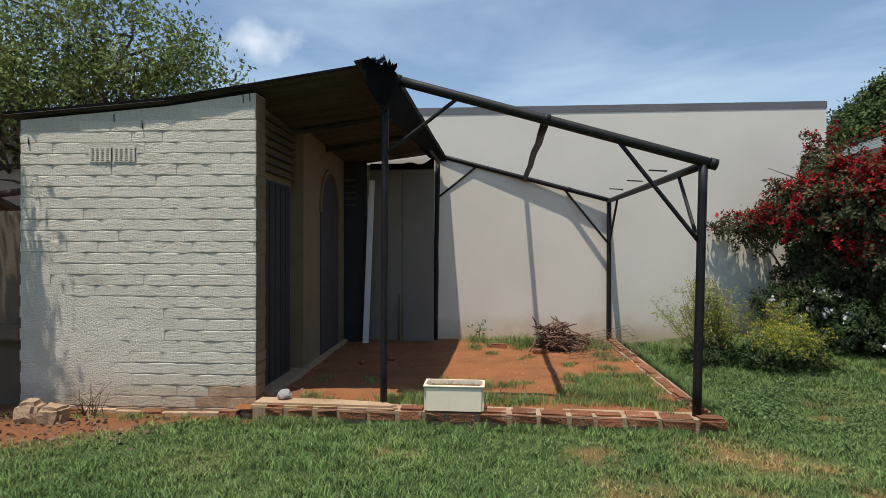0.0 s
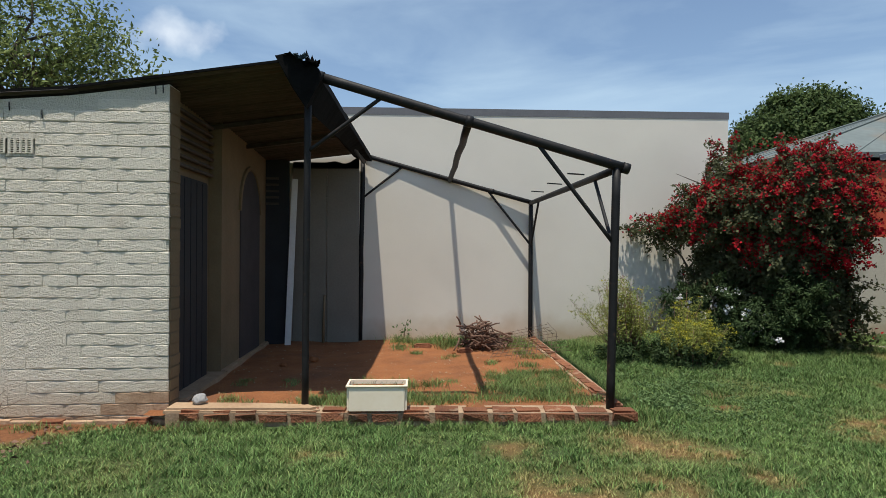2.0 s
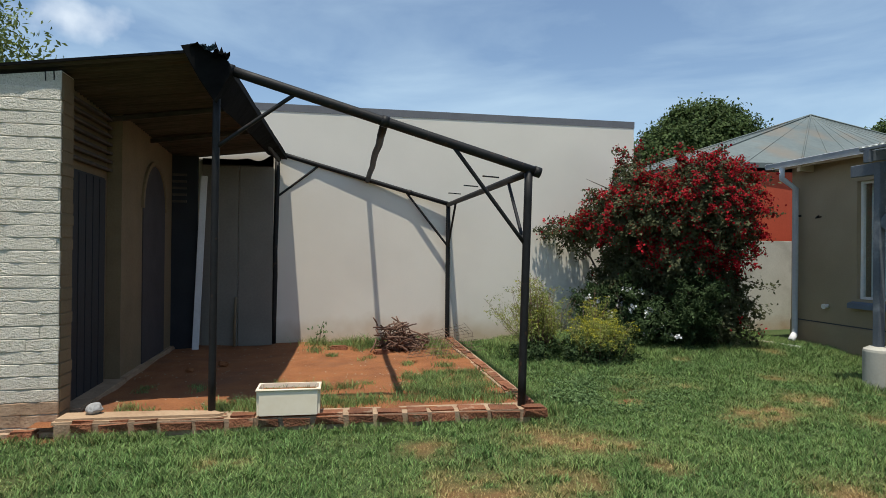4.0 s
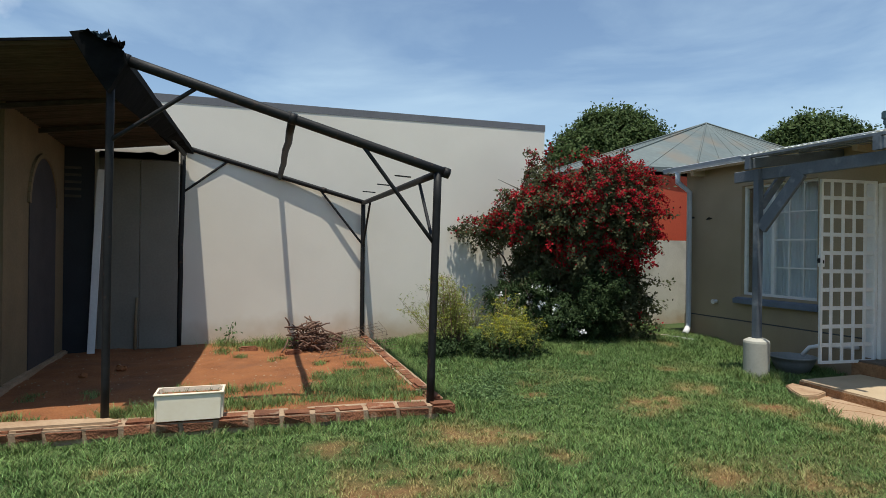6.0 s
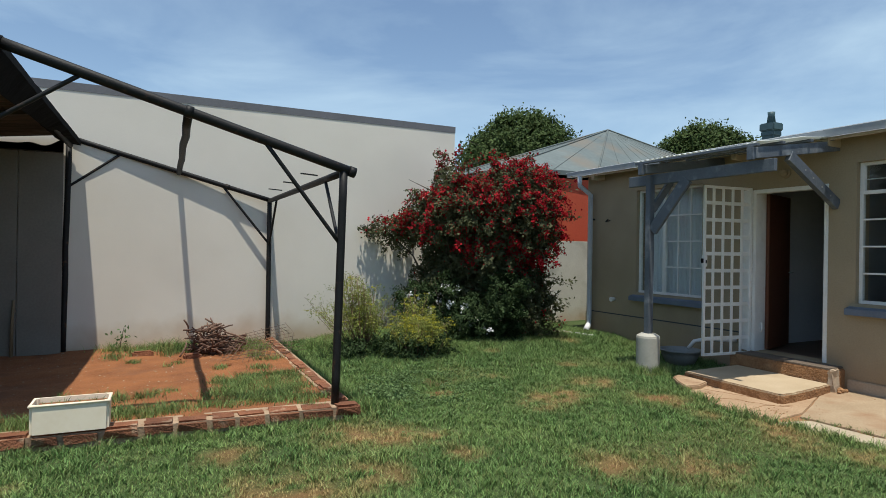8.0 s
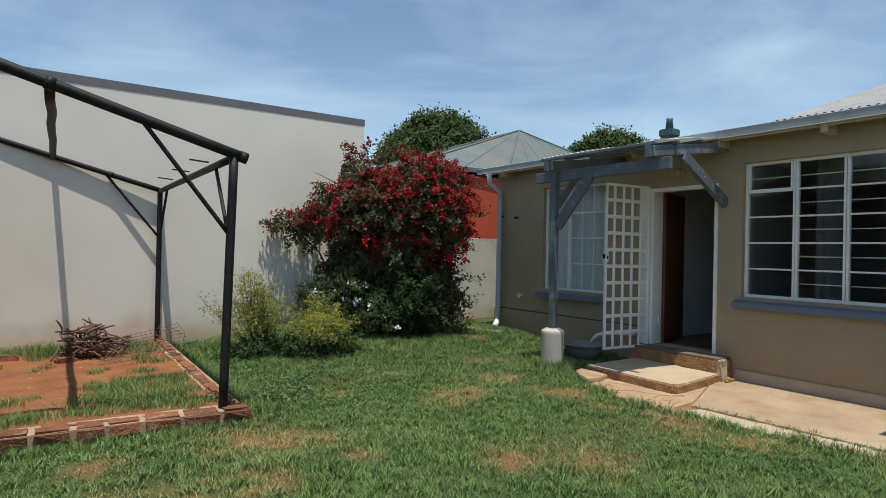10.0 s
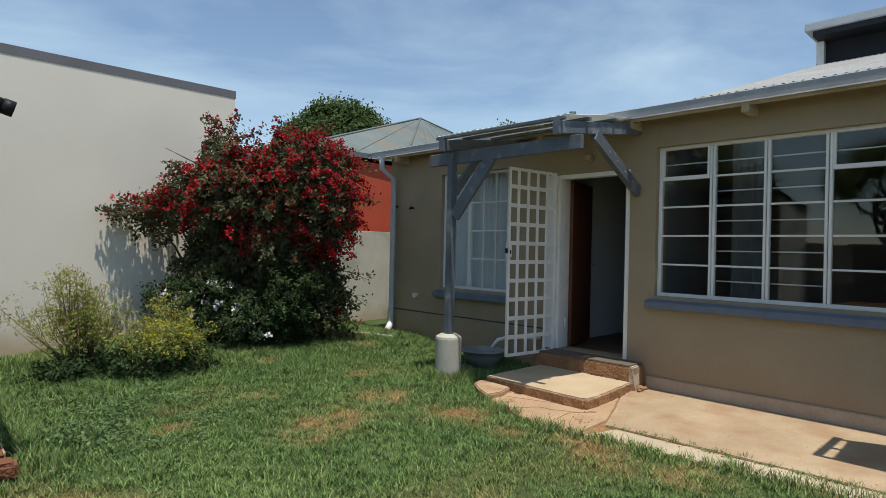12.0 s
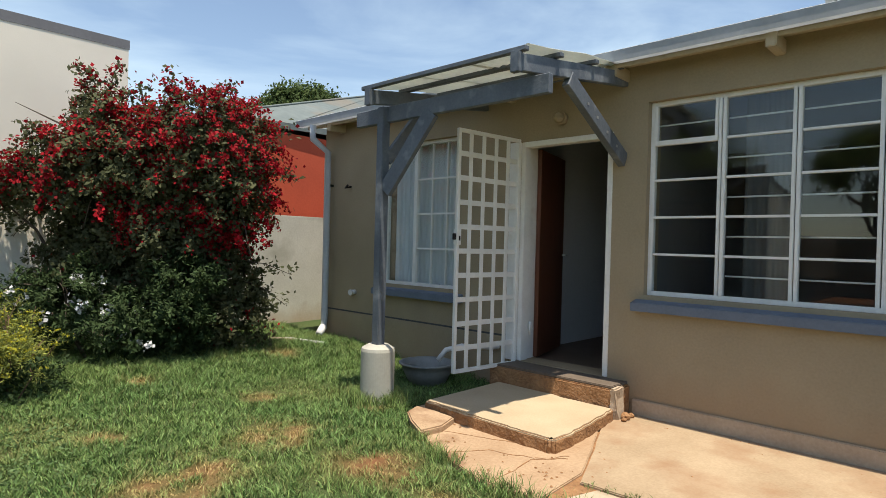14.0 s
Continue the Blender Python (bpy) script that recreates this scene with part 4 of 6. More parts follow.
part("rag", crumple((0.44, 5.075, 3.045), 0.10, 0.10, 0.05, 2), "teal_cloth", shed, "faded blue rag stuffed into the roof edge")
part("torn_felt", crumple((0.36, 5.12, 3.065), 0.12, 0.14, 0.04, 11), "black_felt", shed, "torn black felt")
part("torn_felt", crumple((0.52, 5.12, 3.0), 0.12, 0.14, 0.05, 17), "black_felt", shed, "torn black felt")
for k, (dx, h) in enumerate(((0.0, 0.10), (0.035, 0.07), (0.07, 0.05))):
    bm = bmesh.new()
    p = Vector((0.47 + dx, 5.08, 3.02 - dx * 0.4))
    q = [p, p + Vector((0.05, 0.01, -0.01)), p + Vector((0.012 + rr.uniform(-0.02, 0.03), 0.03, h))]
    bm.faces.new([bm.verts.new(v) for v in q])
    bmesh.ops.solidify(bm, geom=bm.faces[:], thickness=0.008)
    part("felt_shred", bm, "black_felt", shed)
part("front_edge_lip", beam((R_A.x, 5.23, R_A.z + 0.004), (R_M.x, 5.23, R_M.z + 0.004), 0.01, 0.022), "black_felt", shed)
part("front_edge_lip", beam((R_M.x, 5.23, R_M.z + 0.004), (0.33, 5.23, R_B.z + 0.004), 0.01, 0.022), "black_felt", shed)

# painted bricks of the front wall


def course_brick(seed, flush):
    """A painted brick whose long edges are worn round and waver; a flush one has its joints filled with paint."""
    bm = bmesh.new()
    r, half = (0.001, 0.0495) if flush else (0.005, 0.0469)
    prof = [(0.02, -half), (-0.02 + r, -half), (-0.02, -half + r), (-0.02, half - r), (-0.02 + r, half), (0.02, half)]
    rings = []
    for i in range(6):
        x_ = -0.14 + 0.28 * i / 5
        end = 0.0 if flush or 0 < i < 5 else 0.004
        w_ = [0.005 * noise.noise(Vector((x_ * 14 + seed * 9, q * 5, 0))) * (0.3 if flush else 0.7) for q in range(2)]
        d_ = 0.006 * noise.noise(Vector((x_ * 11, seed * 7, 3))) + end
        rings.append([bm.verts.new((x_, y_ + (d_ if y_ < 0 else 0), z_ * (1 - 6 * end) + (w_[0] if z_ < 0 else w_[1]))) for y_, z_ in prof])
    for r0, r1 in zip(rings, rings[1:]):
        for k in range(5):
            bm.faces.new((r0[k], r0[k + 1], r1[k + 1], r1[k]))
    bm.faces.new(rings[0][::-1])
    bm.faces.new(rings[-1])
    bmesh.ops.recalc_face_normals(bm, faces=bm.faces)
    me = bpy.data.meshes.new("brick")
    bm.to_mesh(me)
    bm.free()
    me.materials.append(M["white_brick"])
    return me


wall_bricks = [course_brick(k, False) for k in range(7)]
flush_bricks = [course_brick(k + 20, True) for k in range(4)]
peeled = [m.copy() for m in wall_bricks[:3]]
for m_ in peeled:
    m_.materials[0] = M["peeled_brick"]
rb = random.Random(8)
ORIGIN[front.name] = ORIGIN[shed.name]
VENT = (-2.22, -1.78, 2.24, 2.375)
z = -0.045
row = 0
while z < 2.76:
    h = 0.0985
    x = -2.86 - (0.15 if row % 2 else 0)
    while x < SR:
        w = rb.uniform(0.27, 0.31)
        x0, x1 = max(x, -2.87), min(x + w, SR)
        x += w
        if VENT[2] < z + h / 2 < VENT[3] and x1 > VENT[0] and x0 < VENT[1]:
            if x0 < VENT[0]:
                x1 = VENT[0]
            elif x1 > VENT[1]:
                x0 = VENT[1]
            else:
                continue
        if x1 - x0 < 0.03 or z + h > shed_top((x0 + x1) / 2) - 0.06:
            continue
        wav = noise.noise(Vector((x0 * 1.7, z * 2.1, 2)))
        coated = x0 < -1.75 + 0.8 * wav and 0.12 < z < 1.25 + 0.9 * wav
        proud = rb.uniform(-0.0006, 0.0006) - 0.001 if coated else rb.uniform(-0.0015, 0.0025)
        use = peeled if (z < 0.03 and x0 > -2.2) or (z < 0.2 and x0 > -1.4 and rb.random() < 0.4) else (flush_bricks if coated else wall_bricks)
        brick_at(front, (x0 + x1) / 2, SF + 0.018 - proud, z + h / 2 + rb.uniform(-0.0035, 0.0035), 0.0, (x1 - x0 + (0.001 if coated or rb.random() < 0.6 else -0.003)) / 0.28, 1.0, 1.0, use)
    z += h
    row += 1
for k in range(9):
    w = rb.uniform(0.19, 0.24)
    brick_at(shed, -2.55 + k * 0.235, SF - 0.035 - rb.uniform(0, 0.015), -0.012 + rb.uniform(-0.012, 0.01), rb.uniform(-0.05, 0.05), 1.0, 1.1, 1.0, brick_meshes if k % 3 == 1 else peeled)
# air bricks with their rows of slots
for v0 in (-2.21, -1.99):
    # black plate behind the grille gives the slots their dark depth by colour
    vent = part("air_vent", box(v0, SF + 0.003, 2.245, v0 + 0.20, SF + 0.008, 2.37), "black_felt", shed, "perforated clay air vent, black plate for its shaded slots")
    bm = bmesh.new()
    for i in range(5):
        box(v0 + i * 0.0455, SF - 0.012, 2.245, v0 + i * 0.0455 + 0.018, SF + 0.01, 2.37, bm=bm)
    for j in range(7):
        box(v0, SF - 0.0115, 2.245 + j * 0.0185, v0 + 0.20, SF + 0.01, 2.245 + j * 0.0185 + 0.0085, bm=bm)
    part("grille", bm, "white_brick", vent)
part("vent_mortar", box(VENT[0], SF - 0.003, 2.371, VENT[1], SF + 0.01, 2.417), "white_joint", shed)
part("vent_mortar", box(VENT[0], SF - 0.003, 2.221, VENT[1], SF + 0.01, 2.244), "white_joint", shed)
for xx, zz in ((-1.98, 2.60), (-0.80, 2.76), (-0.74, 2.77), (-2.78, 2.40), (-1.72, 2.54)):
    part("wire_tie", tube([(xx, SF - 0.005, zz), (xx + 0.006, SF - 0.02, zz + 0.03), (xx, SF - 0.012, zz + 0.07)], 0.005, 6), "black_steel", shed)

plank = thing("leaning_white_board", (-0.3, 8.45, 0.1), "long white board leaning upright against the shed's dark corner", "board")
part("board", beam((-0.345, 8.58, 0.09), (-0.27, 8.66, 2.45), 0.085, 0.03, 0.004, up=(0.1, -1, 0)), "white_plank", plank)
scr = thing("board_screen", (0.1, 8.95, 0.1), "dull grey-brown board screen standing against the hall wall", "screen")
for k, (a, b) in enumerate(((-0.35, 0.14), (0.146, 0.615))):
    part("board", box(a, 8.945 + 0.003 * k, 0.08, b, 8.965, 2.64, 0.003), "screen", scr)
part("top_rail", box(-0.35, 8.94, 2.642, 0.615, 8.967, 2.654, 0.002), "rust_sheet", scr, "dark top rail")
bm = bmesh.new()
lo = [bm.verts.new((-0.35 + 0.965 * i / 24, 8.95, 2.655)) for i in range(25)]
hi = [bm.verts.new((-0.35 + 0.965 * i / 24, 8.95, 2.735 + 0.03 * math.sin(i * 0.55) * smooth01((i - 10) / 8) + 0.075 * smooth01((i - 17) / 7))) for i in range(25)]
for i in range(24):
    bm.faces.new((lo[i], lo[i + 1], hi[i + 1], hi[i]))
bmesh.ops.solidify(bm, geom=bm.faces[:], thickness=0.006)
part("torn_cloth", bm, "screen", scr, "torn brown cloth along the top")
# added bar stands in for a narrow dark upright mark
stk = thing("dark_mark_bar", (0.12, 8.95, 0.1), "short brown bar added for a narrow dark mark on the board screen", "stick")
part("stick", tube([(0.11, 8.88, 0.08), (0.11, 8.905, 0.45), (0.12, 8.925, 0.78)], [0.02, 0.018, 0.016], 8), "tan_plaster", stk)

# ---------------------------------------------------------------- steel carport frame
fmw = thing("steel_carport_frame", (1.8, 7.0, 0.1), "bare black steel pipe frame of a carport without its roof", "frame")
FRT, BRT = Vector((3.108, 5.10, 2.19)), Vector((3.22, 9.10, 2.19))
FLT, BLT = Vector((0.50, 5.20, 2.94)), Vector((0.70, 9.06, 2.86))


def bar(name, a, b, r, wob=0.0, seg=12):
    a, b = Vector(a), Vector(b)
    p = [a.lerp(b, i / 8) + Vector([wob * noise.noise(Vector((i * 1.7, j * 9, a.x))) if 0 < i < 8 else 0 for j in range(3)]) for i in range(9)]
    return part(name, tube(p, r, seg), "black_steel", fmw)


bar("post", (3.062, 5.105, 0.08), FRT, 0.036)
bar("post", (3.22, 9.10, 0.08), BRT, 0.034)
bar("post", (0.457, 5.243, 0.08), (0.47, 5.24, 2.72), 0.03)
bar("post", (0.63, 9.05, 0.06), (0.66, 9.06, 2.82), 0.036, 0.012)
d = (FRT - FLT).normalized()
bar("front_beam", FLT, FRT + d * 0.08, 0.042)
d = (BRT - BLT).normalized()
bar("back_beam", BLT, BRT + d * 0.03, 0.034)
bar("side_beam", FRT + Vector((0, 0, -0.03)), BRT + Vector((0, 0, -0.01)), 0.034)
bar("side_beam", (0.5, 5.2, 2.85), (0.68, 9.0, 2.76), 0.034)
bar("cross_beam", FLT.lerp(FRT, 0.513) + Vector((0, 0.02, -0.01)), BLT.lerp(BRT, 0.505) + Vector((0, 0.08, -0.01)), 0.036, 0.022)
bar("brace", (0.47, 5.235, 2.29), FLT.lerp(FRT, 0.225) + Vector((0, 0, -0.03)), 0.017)
bar("brace", (3.08, 5.105, 1.53), FLT.lerp(FRT, 0.745) + Vector((0, 0, -0.03)), 0.018)
bar("brace", (3.08, 5.12, 1.52), (3.125, 5.74, 2.14), 0.016)
bar("brace", (3.22, 9.09, 1.53), BLT.lerp(BRT, 0.74) + Vector((0, 0, -0.02)), 0.017)
bar("brace", (3.22, 9.08, 1.53), (3.205, 8.5, 2.16), 0.016)
bar("brace", (0.65, 9.06, 2.22), BLT.lerp(BRT, 0.215) + Vector((0, 0, -0.02)), 0.017)
part("end_cap", tube([FRT + (FRT - FLT).normalized() * 0.05 + Vector((0.0, 0, -0.0)), FRT + (FRT - FLT).normalized() * 0.11], 0.047, 14), "black_steel", fmw, "grey pipe end cap")
for f in (0.30, 0.55, 0.82):
    p = (FRT + Vector((0, 0, -0.03))).lerp(BRT, f)
    bm = beam(p + Vector((0, 0, 0.02)), p + Vector((0, 0, 0.10)), 0.012, 0.03)
    beam(p + Vector((-0.13, 0, 0.105)), p + Vector((0.05, 0, 0.095)), 0.03, 0.012, bm=bm)
    part("purlin_cleat", bm, "black_steel", fmw)
for p, r in ((FLT.lerp(FRT, 0.513), 0.05), (BLT.lerp(BRT, 0.76), 0.04), (FLT.lerp(FRT, 0.03), 0.05)):
    part("clamp", tube([p - d * 0.03, p + d * 0.03], r, 12), "black_steel", fmw)

# ---------------------------------------------------------------- trough, stone, branches, loose bricks
tr = thing("planter_trough", (1.07, 5.16, 0.13), "cream plastic trough planter with dry soil, standing on the kerb", "planter")
bm = bmesh.new()
o0 = [(0.828, 5.046), (1.322, 5.031), (1.327, 5.272), (0.833, 5.287)]
o1 = [(0.825, 5.05), (1.325, 5.035), (1.33, 5.275), (0.83, 5.29)]
i1 = [(0.84, 5.063), (1.312, 5.048), (1.317, 5.26), (0.844, 5.276)]
rings = [[bm.verts.new((x, y, z)) for x, y in pts_] for pts_, z in ((o0, 0.128), (o1, 0.315), (o1, 0.338), (i1, 0.338), (i1, 0.25))]
for r0, r1 in zip(rings, rings[1:]):
    for i in range(4):
        bm.faces.new((r0[i], r0[(i + 1) % 4], r1[(i + 1) % 4], r1[i]))
bm.faces.new(rings[0][::-1])
bmesh.ops.recalc_face_normals(bm, faces=bm.faces)
bmesh.ops.bevel(bm, geom=[e for e in bm.edges if abs(e.verts[0].co.z - e.verts[1].co.z) > 0.05], offset=0.02, segments=3, affect="EDGES")
part("tub", bm, "trough", tr)
part("soil_fill", slab([(0.86, 5.085), (1.295, 5.07), (1.30, 5.24), (0.865, 5.255)], 0.24, 0.305), "soil", tr, "dry brown soil")
part("rim", tube([(0.826, 5.048, 0.33), (1.327, 5.033, 0.33), (1.333, 5.277, 0.33), (0.828, 5.292, 0.33), (0.826, 5.048, 0.33)], 0.008, 6), "trough", tr)


def rock(name, c, r, mat, label, category, seed, squash=0.8):
    t = thing(name, (c[0], c[1], c[2]), label, category)
    bm = bmesh.new()
    q = bmesh.ops.create_icosphere(bm, subdivisions=3, radius=r, matrix=Matrix.LocRotScale((c[0], c[1], c[2] + r * squash * 0.9), None, (1.1, 0.95, squash)))
    for v in q["verts"]:
        v.co += Vector([0.3 * r * noise.noise(v.co * (1.3 / r) + Vector((seed, i * 5, 0))) for i in range(3)])
    part("rock", bm, mat, t, smooth=False)
    return t


rock("stone", (-0.43, 5.28, 0.14), 0.058, "stone", "rounded grey stone on the cement kerb cap", "stone", 2)
for k, (x, y, r) in enumerate(((2.45, 7.35, 0.03), (0.2, 7.4, 0.05), (-0.1, 7.1, 0.04), (1.95, 7.9, 0.025), (2.3, 6.5, 0.02), (0.9, 6.0, 0.02))):
    rock("clod", (x, y, soil_z(x, y) - 0.01), r, "soil", "small clod of red soil lying on the bare ground", "clod", k)
for k, (x, y, t_, w) in enumerate(((1.55, 8.35, 0.1, 1.1), (2.1, 8.0, 0.3, 0.9))):
    b_ = thing("loose_brick", (x, y, soil_z(x, y)), "loose red brick half sunk in the soil", "brick", "loose bricks")
    brick_at(b_, x, y, soil_z(x, y) + 0.02, t_, w, 1, 0.8).name = "brick_body"
for k, (x, y) in enumerate(((-2.52, 4.98), (-2.30, 4.95))):
    b_ = thing("concrete_block", (x, y, 0), "broken cement-covered block beside the shed", "block", "broken blocks")
    bm = box(x - 0.105, y - 0.1, -0.03, x + 0.095, y + 0.08, 0.17 - 0.02 * k, 0.03)
    bmesh.ops.subdivide_edges(bm, edges=bm.edges[:], cuts=2, use_grid_fill=True)
    for v in bm.verts:
        v.co += Vector([0.03 * noise.noise(v.co * 9 + Vector((k * 4, i * 7, 0))) for i in range(3)]) + Vector((0.12 * (v.co.z - 0.05) * (1 if k else -1), 0, 0))
    part("block", bm, "mortar", b_)

pile = thing("branch_pile", (2.42, 8.3, 0.1), "heap of dry brown vine prunings lying on the soil", "branches")
rr = random.Random(12)
for g in range(7):
    for k in range(30):
        bm = bmesh.new()
        a0 = rr.uniform(0, math.tau)
        c = Vector((2.36 + rr.gauss(0, 0.13), 8.32 + rr.gauss(0, 0.1), 0.08 + rr.uniform(0, 0.33) * max(0.15, 1 - abs(rr.gauss(0, 0.5)))))
        L = rr.uniform(0.05, 0.15)
        lift = rr.gauss(0, 0.10)
        pts_ = []
        for i in range(6):
            f = i / 5 - 0.5
            bend = rr.uniform(0.4, 0.9)
            pts_.append(c + Vector((math.cos(a0 + f * 0.5) * f * 2.3 * L, math.sin(a0 + f * 0.5) * f * 1.8 * L, 0.05 + lift * f - 0.06 * f * f * bend + rr.uniform(-0.006, 0.006))))
        for p in pts_:
            p.z = max(p.z, 0.09)
        tube(pts_, [0.010, 0.012, 0.012, 0.011, 0.010, 0.008], 5, bm)
        part("branch", bm, "twig", pile)
mesh_t = thing("wire_mesh", (2.95, 8.35, 0.1), "bent sheet of rusty wire mesh lying beside the branches", "wire mesh")
for k in range(14):
    f = k / 13
    part("wire", tube([(2.35 + f * 0.85, 7.35 + 0.15 * f, 0.13 + 0.03 * math.sin(k)), (2.62 + f * 0.78, 8.2, 0.2 + 0.12 * f), (2.68 + f * 0.72, 8.75, 0.22 + 0.14 * f + 0.03 * math.sin(3 * k))], 0.003, 5), "wire", mesh_t)
for k in range(9):
    f = k / 8
    y_ = 7.42 + f * 1.3
    part("wire", tube([(2.37 + 0.25 * f, y_, 0.13 + 0.08 * f), (2.95, y_ + 0.03, 0.17 + 0.10 * f), (3.4, y_ + 0.05, 0.2 + 0.16 * f)], 0.003, 5), "wire", mesh_t)

# ---------------------------------------------------------------- house
W1 = (5.72, 6.95, 0.86, 2.47)       # far window
W2 = (1.65, 3.725, 0.968, 2.515)     # near window
DR = (4.02, 4.95, 0.26, 2.31)       # doorway
HY0, HY1, EAVE = -4.0, 8.10, 2.86
structure("wall_east", wall_with_holes("x", X, 0.25, HY0, HY1, -0.1, EAVE, [W1, W2, DR]), "house_wall", "taupe rough-plastered wall of the house", "wall")
structure("wall_house_end", box(X + 0.25, HY1 - 0.25, -0.1, 15.5, HY1, EAVE), "house_wall", "taupe plastered end wall of the house", "wall")
structure("wall_house_side", box(X + 0.25, HY0, -0.1, 15.5, HY0 + 0.25, EAVE), "house_wall", "taupe plastered side wall of the house", "wall")
structure("wall_house_back", box(15.3, HY0 + 0.25, -0.1, 15.5, HY1 - 0.25, EAVE), "house_wall", "taupe plastered rear wall of the house", "wall")
structure("baseboard_plinth", box(X - 0.022, HY0, -0.05, X - 0.002, 3.79, 0.13, 0.008), "plinth", "bare sandy plinth strip at the wall foot", "plinth")
structure("trim_foundation_ledge", box(X - 0.026, 5.05, -0.05, X - 0.002, HY1, 0.465, 0.01), "house_wall", "thicker taupe foundation ledge with a dark joint", "ledge")
# solid strip; the dark of the joint over the ledge is its colour
structure("trim_joint", box(X - 0.012, 5.05, 0.466, X - 0.001, HY1 - 0.02, 0.482), "dark", "dark strip above the foundation ledge, the joint's shade in its colour", "joint")
structure("wall_partition_1", box(X + 0.25, 5.22, 0, 13.0, 5.34, 2.7), "inner_wall", "pale grey-blue inner wall", "wall")
structure("wall_partition_2", box(12.4, HY0 + 0.25, 0, 12.5, 5.22, 2.7), "dim_room_wall", "inner wall darkened for the dim room", "wall")
structure("wall_partition_3", box(X + 0.25, 3.76, 0, 10.2, 3.86, 2.7), "dim_room_wall", "inner wall beside the passage, darkened for the dim room", "wall")
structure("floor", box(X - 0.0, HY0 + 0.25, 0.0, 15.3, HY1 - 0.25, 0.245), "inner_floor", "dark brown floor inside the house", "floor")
structure("ceiling", box(X + 0.25, HY0 + 0.25, 2.66, 15.3, HY1 - 0.25, 2.70), "dim_room_wall", "plain ceiling inside the house, darkened for the dim room", "ceiling")

# hipped roof of galvanised sheets
roof = thing("house_roof", (11.0, 3.0, EAVE), "galvanised corrugated hipped roof of the house", "roof", kind="structure")
EX, EZ, SL, SG, GY = X - 0.24, 2.88, 0.2, 0.308, 3.3
EY = HY1 + 0.12


def roof_face(name, corner, along, rise, count, cut):
    """Corrugated roof plane, its ridges running uphill; cut gives the uphill length at each place along the eave."""
    verts, faces = [], []
    c, a, r = Vector(corner), Vector(along), Vector(rise)
    for i in range(count + 1):
        s = i / count
        h = 0.011 * math.sin(i * math.tau / 8)
        for j in (0, 1):
            p = c + a * s + r * (cut(s) * j) + Vector((0, 0, h))
            verts.append(tuple(p))
    for i in range(count):
        faces.append((2 * i, 2 * i + 2, 2 * i + 3, 2 * i + 1))
    return part(name, (verts, [], faces), "zinc", roof, "weathered galvanised corrugated iron")


LEN = EY - HY0
roof_face("roof_plane", (EX, HY0, EZ), (0, LEN, 0), (1, 0, SL), int(LEN / 0.076 * 8), lambda s: min(5.2, (1 - s) * LEN + 0.001))
roof_face("gable_plane", (EX, HY0, EZ + 0.012), (0, GY - HY0, 0), (1, 0, SG), int((GY - HY0) / 0.076 * 8), lambda s: 5.2)
bm = bmesh.new()
tri = [(EX + 0.06, EZ - 0.02), (EX + 5.2, EZ - 0.02), (EX + 5.2, EZ + 5.2 * SG - 0.01), (EX + 0.06, EZ + 0.06 * SG - 0.01)]
va = [bm.verts.new((x, GY - 0.06, z)) for x, z in tri]
vb = [bm.verts.new((x, GY - 0.16, z)) for x, z in tri]
bm.faces.new(va)
bm.faces.new(vb[::-1])
for i in range(4):
    bm.faces.new((va[i], vb[i], vb[(i + 1) % 4], va[(i + 1) % 4]))
bmesh.ops.recalc_face_normals(bm, faces=bm.faces)
part("gable_wall", bm, "house_wall", roof, "taupe plastered gable")
roof_face("roof_plane", (EX, EY, EZ), (8, 0, 0), (0, -1, SL), int(8 / 0.076 * 8), lambda s: min(5.2, s * 8 + 0.001))
part("roof_closure", slab([(EX + 5.1, HY0), (16, HY0), (16, EY - 5.1), (EX + 5.1, EY - 5.1)], EZ + 5.1 * SL - 0.06, EZ + 5.1 * SL), "zinc", roof)
part("fascia_board", box(EX + 0.02, HY0, 2.765, EX + 0.045, EY - 0.02, 2.87), "fascia", roof, "cream painted fascia board")
part("soffit", box(EX + 0.05, HY0, 2.82, X, EY, 2.835), "fascia", roof, "cream painted eave boards")
for k, y_ in enumerate((-2.9, -1.75, -0.6, 0.5, 1.65, 2.79, 3.93, 5.07, 6.2, 7.72)):
    part("rafter_end", box(EX + 0.0, y_ - 0.035, 2.70, X + 0.05, y_ + 0.035, 2.80, 0.006), "fascia", roof, "cream painted rafter end")
gut = thing("gutter", (EX, 3, 2.8), "grey metal gutter with a downpipe at the house corner", "gutter")
bm = bmesh.new()
prof = [(0.0, 2.875), (-0.005, 2.795), (-0.10, 2.785), (-0.125, 2.86), (-0.115, 2.868)]
a = [bm.verts.new((EX + 0.015 + px, HY0, pz)) for px, pz in prof]
b = [bm.verts.new((EX + 0.015 + px, EY + 0.06, pz)) for px, pz in prof]
for i in range(4):
    bm.faces.new((a[i], a[i + 1], b[i + 1], b[i]))
bm.faces.new(b)
bmesh.ops.solidify(bm, geom=bm.faces[:], thickness=0.004)
part("channel", bm, "gutter", gut)
dp = part("downpipe", tube([(EX - 0.05, 7.98, 2.79), (EX - 0.05, 7.98, 2.62), (X - 0.075, 7.95, 2.47), (X - 0.07, 7.95, 1.4), (X - 0.07, 7.95, 0.32), (X - 0.09, 7.93, 0.24), (X - 0.19, 7.88, 0.16)], 0.042, 12), "gutter", gut, "grey downpipe")
part("pipe_shoe", tube([(X - 0.10, 7.925, 0.24), (X - 0.21, 7.87, 0.15)], 0.048, 12), "white_plank", dp, "white pipe shoe")
